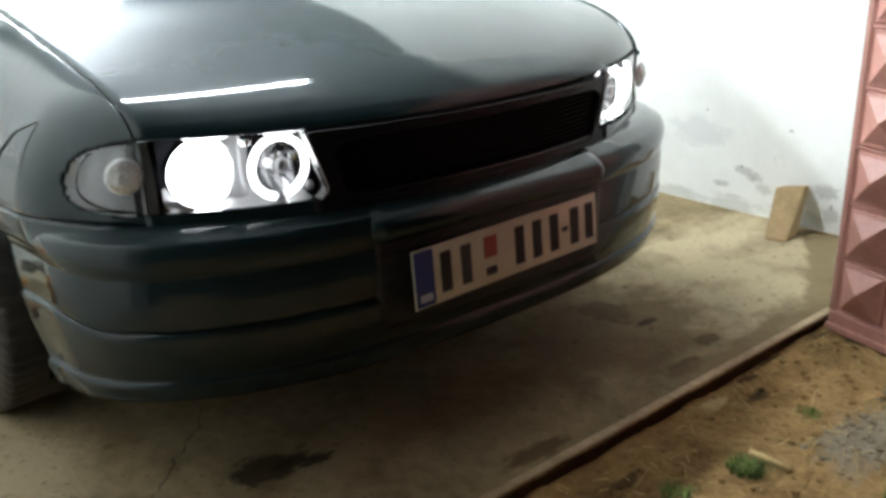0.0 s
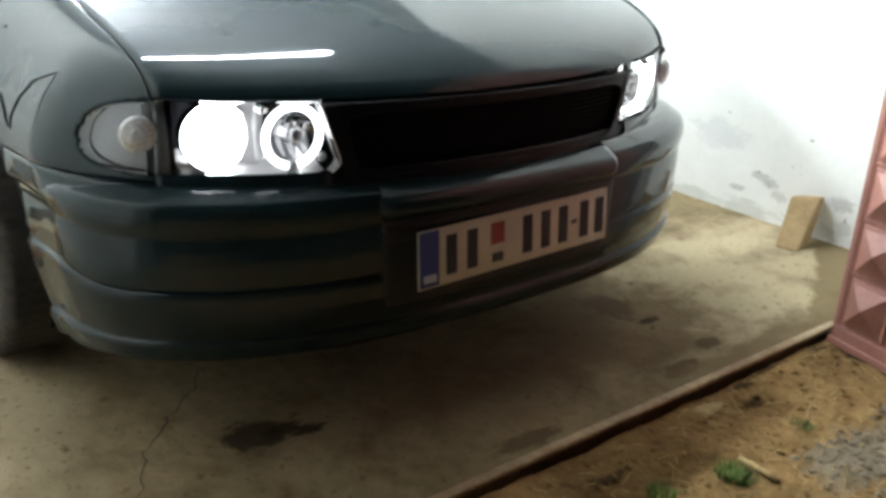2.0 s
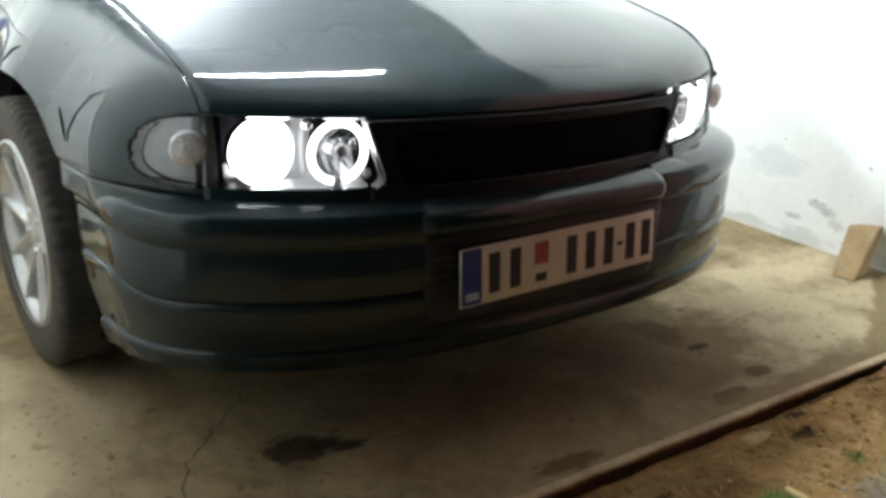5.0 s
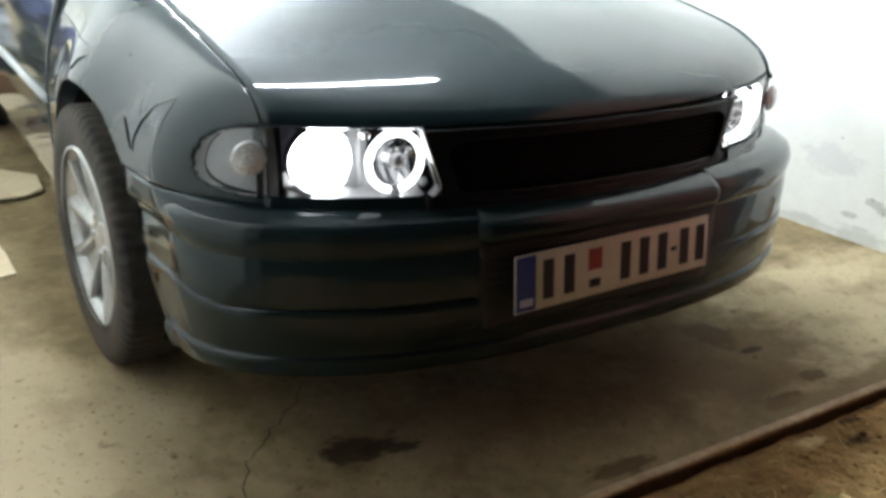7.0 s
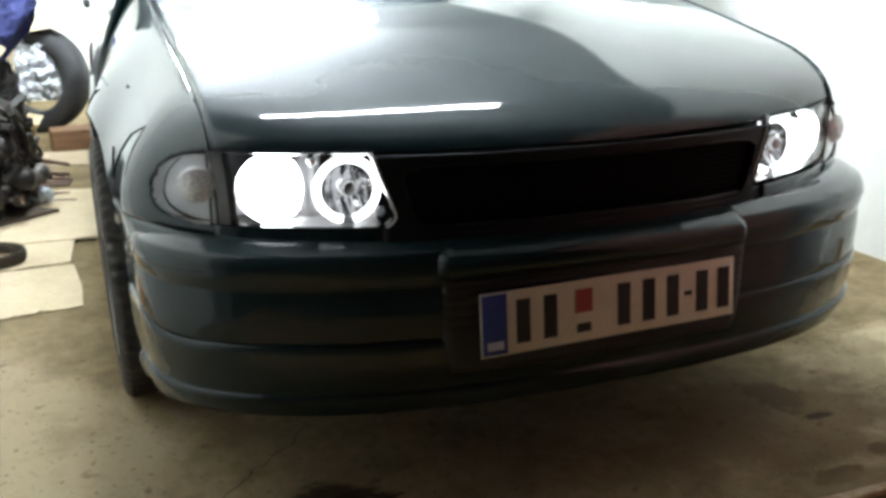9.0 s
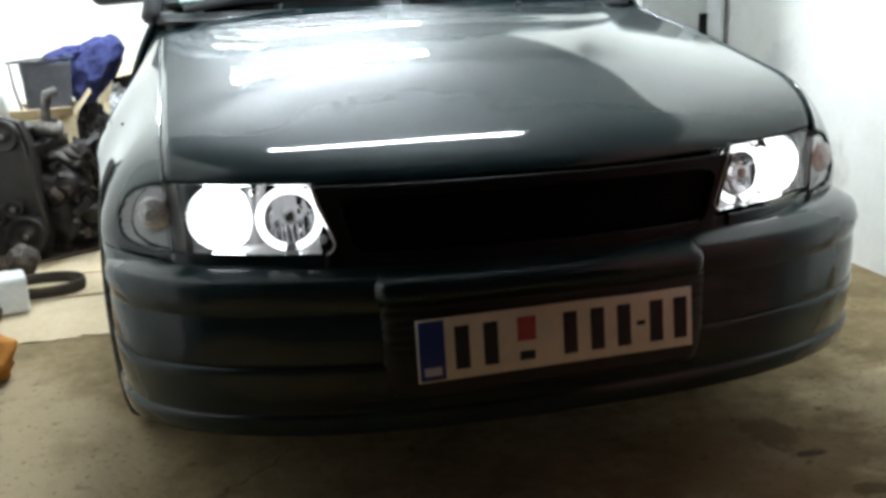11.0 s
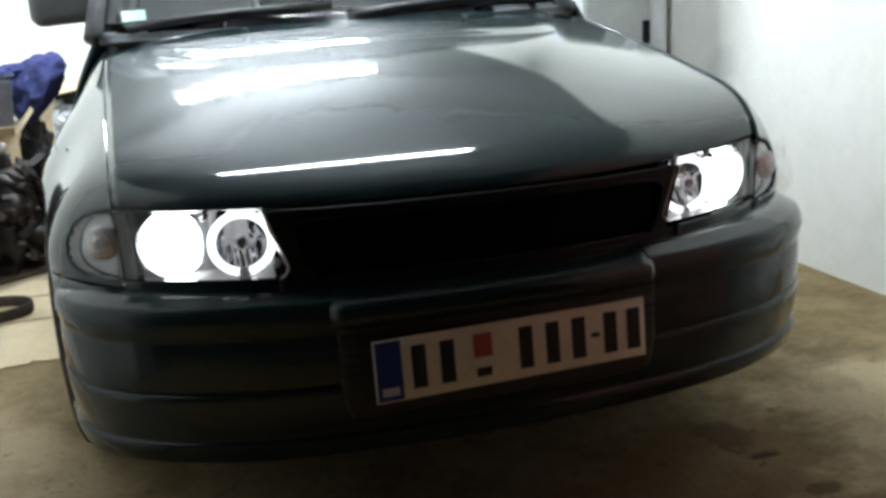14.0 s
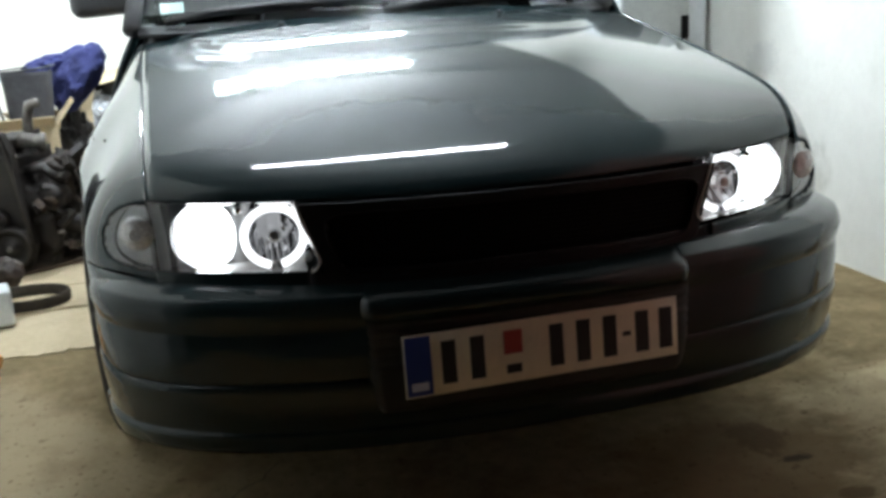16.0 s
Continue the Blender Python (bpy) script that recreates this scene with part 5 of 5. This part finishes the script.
    for k in range(14):
        y, z = rr.uniform(-0.02, 0.30), rr.uniform(0.10, 0.36)
        pts = [(0.155 + 0.02 * rr.random(), y, z)]
        for j in range(4):
            pts.append((0.165 + 0.025 * rr.random(), pts[-1][1] + rr.uniform(-0.07, 0.09), max(0.03, pts[-1][2] + rr.uniform(-0.11, 0.05))))
        part("hose", tube(pts, rr.uniform(0.006, 0.012), 8), OILY if k % 3 else GREASY_RUST, e, "greasy hose")
    part("oil_filter", lathe([(-0.05, 0.0), (-0.05, 0.034), (-0.04, 0.038), (0.045, 0.038), (0.05, 0.0)], 24), OILY, e, m=pose(0.185, 0.08, 0.135, 0, 10, 0))
    part("starter_motor", lathe([(-0.10, 0.0), (-0.10, 0.028), (-0.09, 0.034), (0.04, 0.034), (0.05, 0.044), (0.09, 0.04), (0.09, 0.0)], 20, axis="y"), DULL_METAL, e, m=pose(0.175, 0.28, 0.10))
    belt = [(-0.093, 0.475), (-0.035, 0.533), (0.023, 0.475), (0.085, 0.12), (0.04, 0.03), (-0.06, 0.05), (-0.145, 0.17)]
    part("drive_belt", tube([(x, -0.115, z) for x, z in belt + belt[:1]], 0.007, 6), RUBBER, e)
    return e


def clump_box(sx, sy, sz, amp, seed):
    """A cast body: a rounded box with bosses, ribs and hollows."""
    def face(p):
        q = Vector((p.x / sx, p.y / sy, p.z / sz))
        n = noise.cell(Vector((p.x * 22 + seed, p.y * 16, p.z * 20))) - 0.5 + 0.5 * noise.noise(p * 40)
        return p + q.normalized() * (amp * n)
    bm = bmesh.new()
    bmesh.ops.create_cube(bm, size=1)
    bmesh.ops.subdivide_edges(bm, edges=bm.edges[:], cuts=13, use_grid_fill=True)
    for v in bm.verts:
        p = Vector((v.co.x * sx, v.co.y * sy, v.co.z * sz))
        edge = (abs(v.co.x) > 0.49) + (abs(v.co.y) > 0.49) + (abs(v.co.z) > 0.49)
        if edge > 1:
            p *= 0.965
        v.co = face(p) + Vector((0, 0, sz / 2))
    return bm


engine()
tagged(link("gear_part", clump(0.055, 0.06, 0.05, 0.5, 3.0, 31.0, 4), GREASY_RUST, m=pose(-1.235, 2.11, 0.031)), "greasy brown metal casting on the board", "engine part")
tagged(link("crumpled_foil", clump(0.045, 0.04, 0.03, 0.9, 4.5, 33.0, 4), CLEAR_BAG, m=pose(-0.965, 2.66, 0.018)), "small crumpled scrap of clear plastic", "plastic")


def carton(m, sx, sy, sz, spread_flaps=(25, 50)):
    c = tagged(empty("carton", m), "open brown cardboard box with raised flaps", "box", "cartons in the clutter")
    t = 0.005
    for x in (-1, 1):
        part("side_panel", box(t, sy, sz, 0, (x * (sx - t) / 2, 0, sz / 2)), CARD, c, smooth=False)
    for y in (-1, 1):
        part("side_panel", box(sx - 2 * t, t, sz, 0, (0, y * (sy - t) / 2, sz / 2)), CARD, c, smooth=False)
    part("base", box(sx - 2 * t, sy - 2 * t, t, 0, (0, 0, t / 2)), CARD, c, smooth=False)
    part("flap", box(t, sy * 0.9, sx * 0.45, 0), CARD, c, smooth=False, m=pose(sx / 2, 0, sz, 0, spread_flaps[0], 0) @ pose(0, 0, sx * 0.22))
    part("flap", box(sx * 0.9, t, sx * 0.4, 0), CARD, c, smooth=False, m=pose(0, -sy / 2, sz, spread_flaps[1], 0, 0) @ pose(0, 0, sx * 0.2))
    return c


carton(pose(-1.285, 3.38, 0.0, 0, 0, 8), 0.29, 0.34, 0.47, (38, 65))
carton(pose(-1.24, 4.05, 0.0, 0, 0, -6), 0.36, 0.36, 0.44, (15, 70))
carton(pose(-1.055, 3.16, 0.018, 0, 0, 28), 0.15, 0.14, 0.22, (40, 60))


# cloth basket on the carton, with a jacket thrown over its corner
def wire_basket():
    k = tagged(empty("cloth_basket", pose(-1.245, 3.40, 0.474, 0, 0, 10)), "dark grey cloth basket with a wire rim on a carton", "basket")
    def wallpt(u, v):
        a = 2 * math.pi * u
        c, d = math.cos(a), math.sin(a)
        f = 0.86 + 0.14 * v
        x = 0.112 * math.copysign(abs(c) ** 0.35, c) * f
        y = 0.095 * math.copysign(abs(d) ** 0.35, d) * f
        n = 0.004 * noise.noise(Vector((x * 20, y * 20, v * 4)))
        return Vector((x + n, y + n, 0.235 * v))
    solid(part("cloth_body", grid(wallpt, 64, 12), GREY_CLOTH, k, "taut dark grey cloth"), 0.004)
    rim = [(0.15 * math.cos(a) - 0.02, 0.10 * math.sin(a), 0.245 + 0.008 * math.cos(a)) for a in [2 * math.pi * i / 32 for i in range(33)]]
    part("wire_rim", tube(rim, 0.0045, 6), PLASTIC, k, "thin dark wire rim")
    for y in (-0.06, 0.05):
        part("wire_post", tube([(-0.155, y, 0.24), (-0.145, y, 0.12), (-0.12, y * 0.9, 0.0)], 0.006, 6), DULL_METAL, k)
    return k


wire_basket()


def cloth_heap(sx, sy, sz, seed, slant):
    """A heaped cloth with hanging folds."""
    bm = clump(sx, sy, sz, 0.35, 1.3, seed, 6)
    for v in bm.verts:
        a = math.atan2(v.co.y, v.co.x)
        t = v.co.z / (2 * sz)
        fold = 0.10 * math.sin(a * 6 + 2.5 * noise.noise(v.co * 9 + Vector((seed, 0, 0))) + 5 * t) * (1.15 - t)
        v.co.x *= 1 + fold
        v.co.y *= 1 + fold
        v.co.x = v.co.x * (0.72 + 0.5 * t) + slant * (v.co.z - sz)
        v.co += v.co.normalized() * 0.004 * noise.noise(v.co * 45)
    return bm


jacket = tagged(link("blue_jacket", cloth_heap(0.120, 0.13, 0.160, 7.0, 0.42), BLUE, m=pose(-1.045, 3.58, 0.49)), "crumpled blue cloth jacket heaped on the boxes", "cloth")
part("sleeve", cloth_heap(0.115, 0.075, 0.045, 14.0, 0.0), BLUE, jacket, m=pose(-0.125, -0.03, 0.180, 0, -16, 0))
for k in range(9):
    x, y, a = -1.13 + 0.03 * rnd.uniform(-1, 1), 2.76 + 0.07 * k, rnd.uniform(-0.35, 0.35)
    tagged(link("metal_rod", tube([(x, y, 0.018 + 0.012 * k), (x + 0.28 * math.cos(a), y + 0.28 * math.sin(a), 0.014 + 0.004 * k)], 0.008, 6), RUST), "thin rusty metal rod lying in the clutter", "rod", "rods on the floor")
spare = tagged(empty("spare_tyre", pose(-0.955, 4.50, 0.292, 0, 0, -22) @ Matrix.Diagonal((0.92, 0.92, 0.92, 1))), "worn black spare tyre standing at the rear wall", "tyre")
part("tread", lathe([(-0.075, 0.195), (-0.092, 0.21), (-0.098, 0.25), (-0.088, 0.295), (-0.06, 0.315), (0.0, 0.318), (0.06, 0.315), (0.088, 0.295), (0.098, 0.25), (0.085, 0.20), (-0.075, 0.195)], 64, axis="y"), SPARE_RUBBER, spare)
tagged(link("black_bag", crease_bag(0.085, 0.10, 0.22, 51.0), BAG, m=pose(-1.10, 3.78, 0.0)), "crumpled black plastic bag standing among the boxes", "bag")
for x, z, a, seed in ((-0.07, 0.22, 0.12, 11.0), (0.04, 0.30, 0.13, 12.0), (-0.08, 0.38, 0.11, 13.0), (0.05, 0.40, 0.09, 15.0), (0.09, 0.22, 0.09, 17.0), (-0.13, 0.30, 0.09, 18.0)):
    tagged(link("clear_bag", crease_bag(a, 0.11, a * 0.95, seed, False), CLEAR_BAG, m=pose(-0.955 + x, 4.49, z - a * 0.6)), "crumpled milky plastic bag stuffed into the spare tyre", "bag", "clear bags")
tagged(link("plank", box(0.50, 0.16, 0.105, 0.004, (0, 0, 0.0525)), WOOD, smooth=False, m=pose(-0.66, 3.92, 0.0, 0, 0, 3)), "reddish brown wooden beam on the floor", "plank")
tagged(link("folded_card", slab([(-0.22, -0.15), (0.20, -0.12), (0.24, 0.10), (-0.18, 0.16)], 0.006), CARD, smooth=False, m=pose(-0.93, 4.46, 0.592, 10, -8, 10)), "bent piece of cardboard lying on the spare tyre", "cardboard")
tagged(link("white_box", box(0.15, 0.13, 0.115, 0.010, (0, 0, 0.0575)), WHITE_PLASTIC, smooth=False, m=pose(-1.245, 1.745, 0.013, 0, 0, 12)), "small white plastic box on the cardboard", "box")
tagged(link("orange_cloth", clump(0.09, 0.08, 0.07, 0.5, 2.0, 21.0, 4), ORANGE, m=pose(-1.205, 1.12, 0.0)), "crumpled orange cloth on the concrete floor", "cloth")

tagged(link("dusty_rag", clump(0.055, 0.06, 0.065, 0.6, 2.2, 41.0, 4), DAMP, m=pose(-1.275, 1.52, 0.006)), "crumpled dusty brown rag on the cardboard", "cloth")


# grey cabinet standing by the wall beside the car
def cabinet():
    c = tagged(empty("cabinet", pose(1.315, 2.30, 0.0, 0, 0, 4)), "old pale grey metal cabinet with a dark handle recess", "cabinet")
    part("cabinet_body", box(0.425, 0.42, 1.30, 0.05, (0.0175, 0.02, 0.68), 5), WHITE_PLASTIC, c)
    door = part("cabinet_door", box(0.30, 0.04, 1.24, 0.016, (-0.045, -0.212, 0.68), 4), CABINET_GREY, c, "grey painted door")
    part("handle_recess", box(0.034, 0.008, 0.092, 0.003, (0.080, -0.234, 0.795)), GAP, door, "dark handle recess", smooth=False)
    for x in (-0.16, 0.16):
        for y in (-0.15, 0.18):
            part("foot", box(0.04, 0.04, 0.034, 0.005, (x, y, 0.017)), PLASTIC, c)
    return c


cabinet()
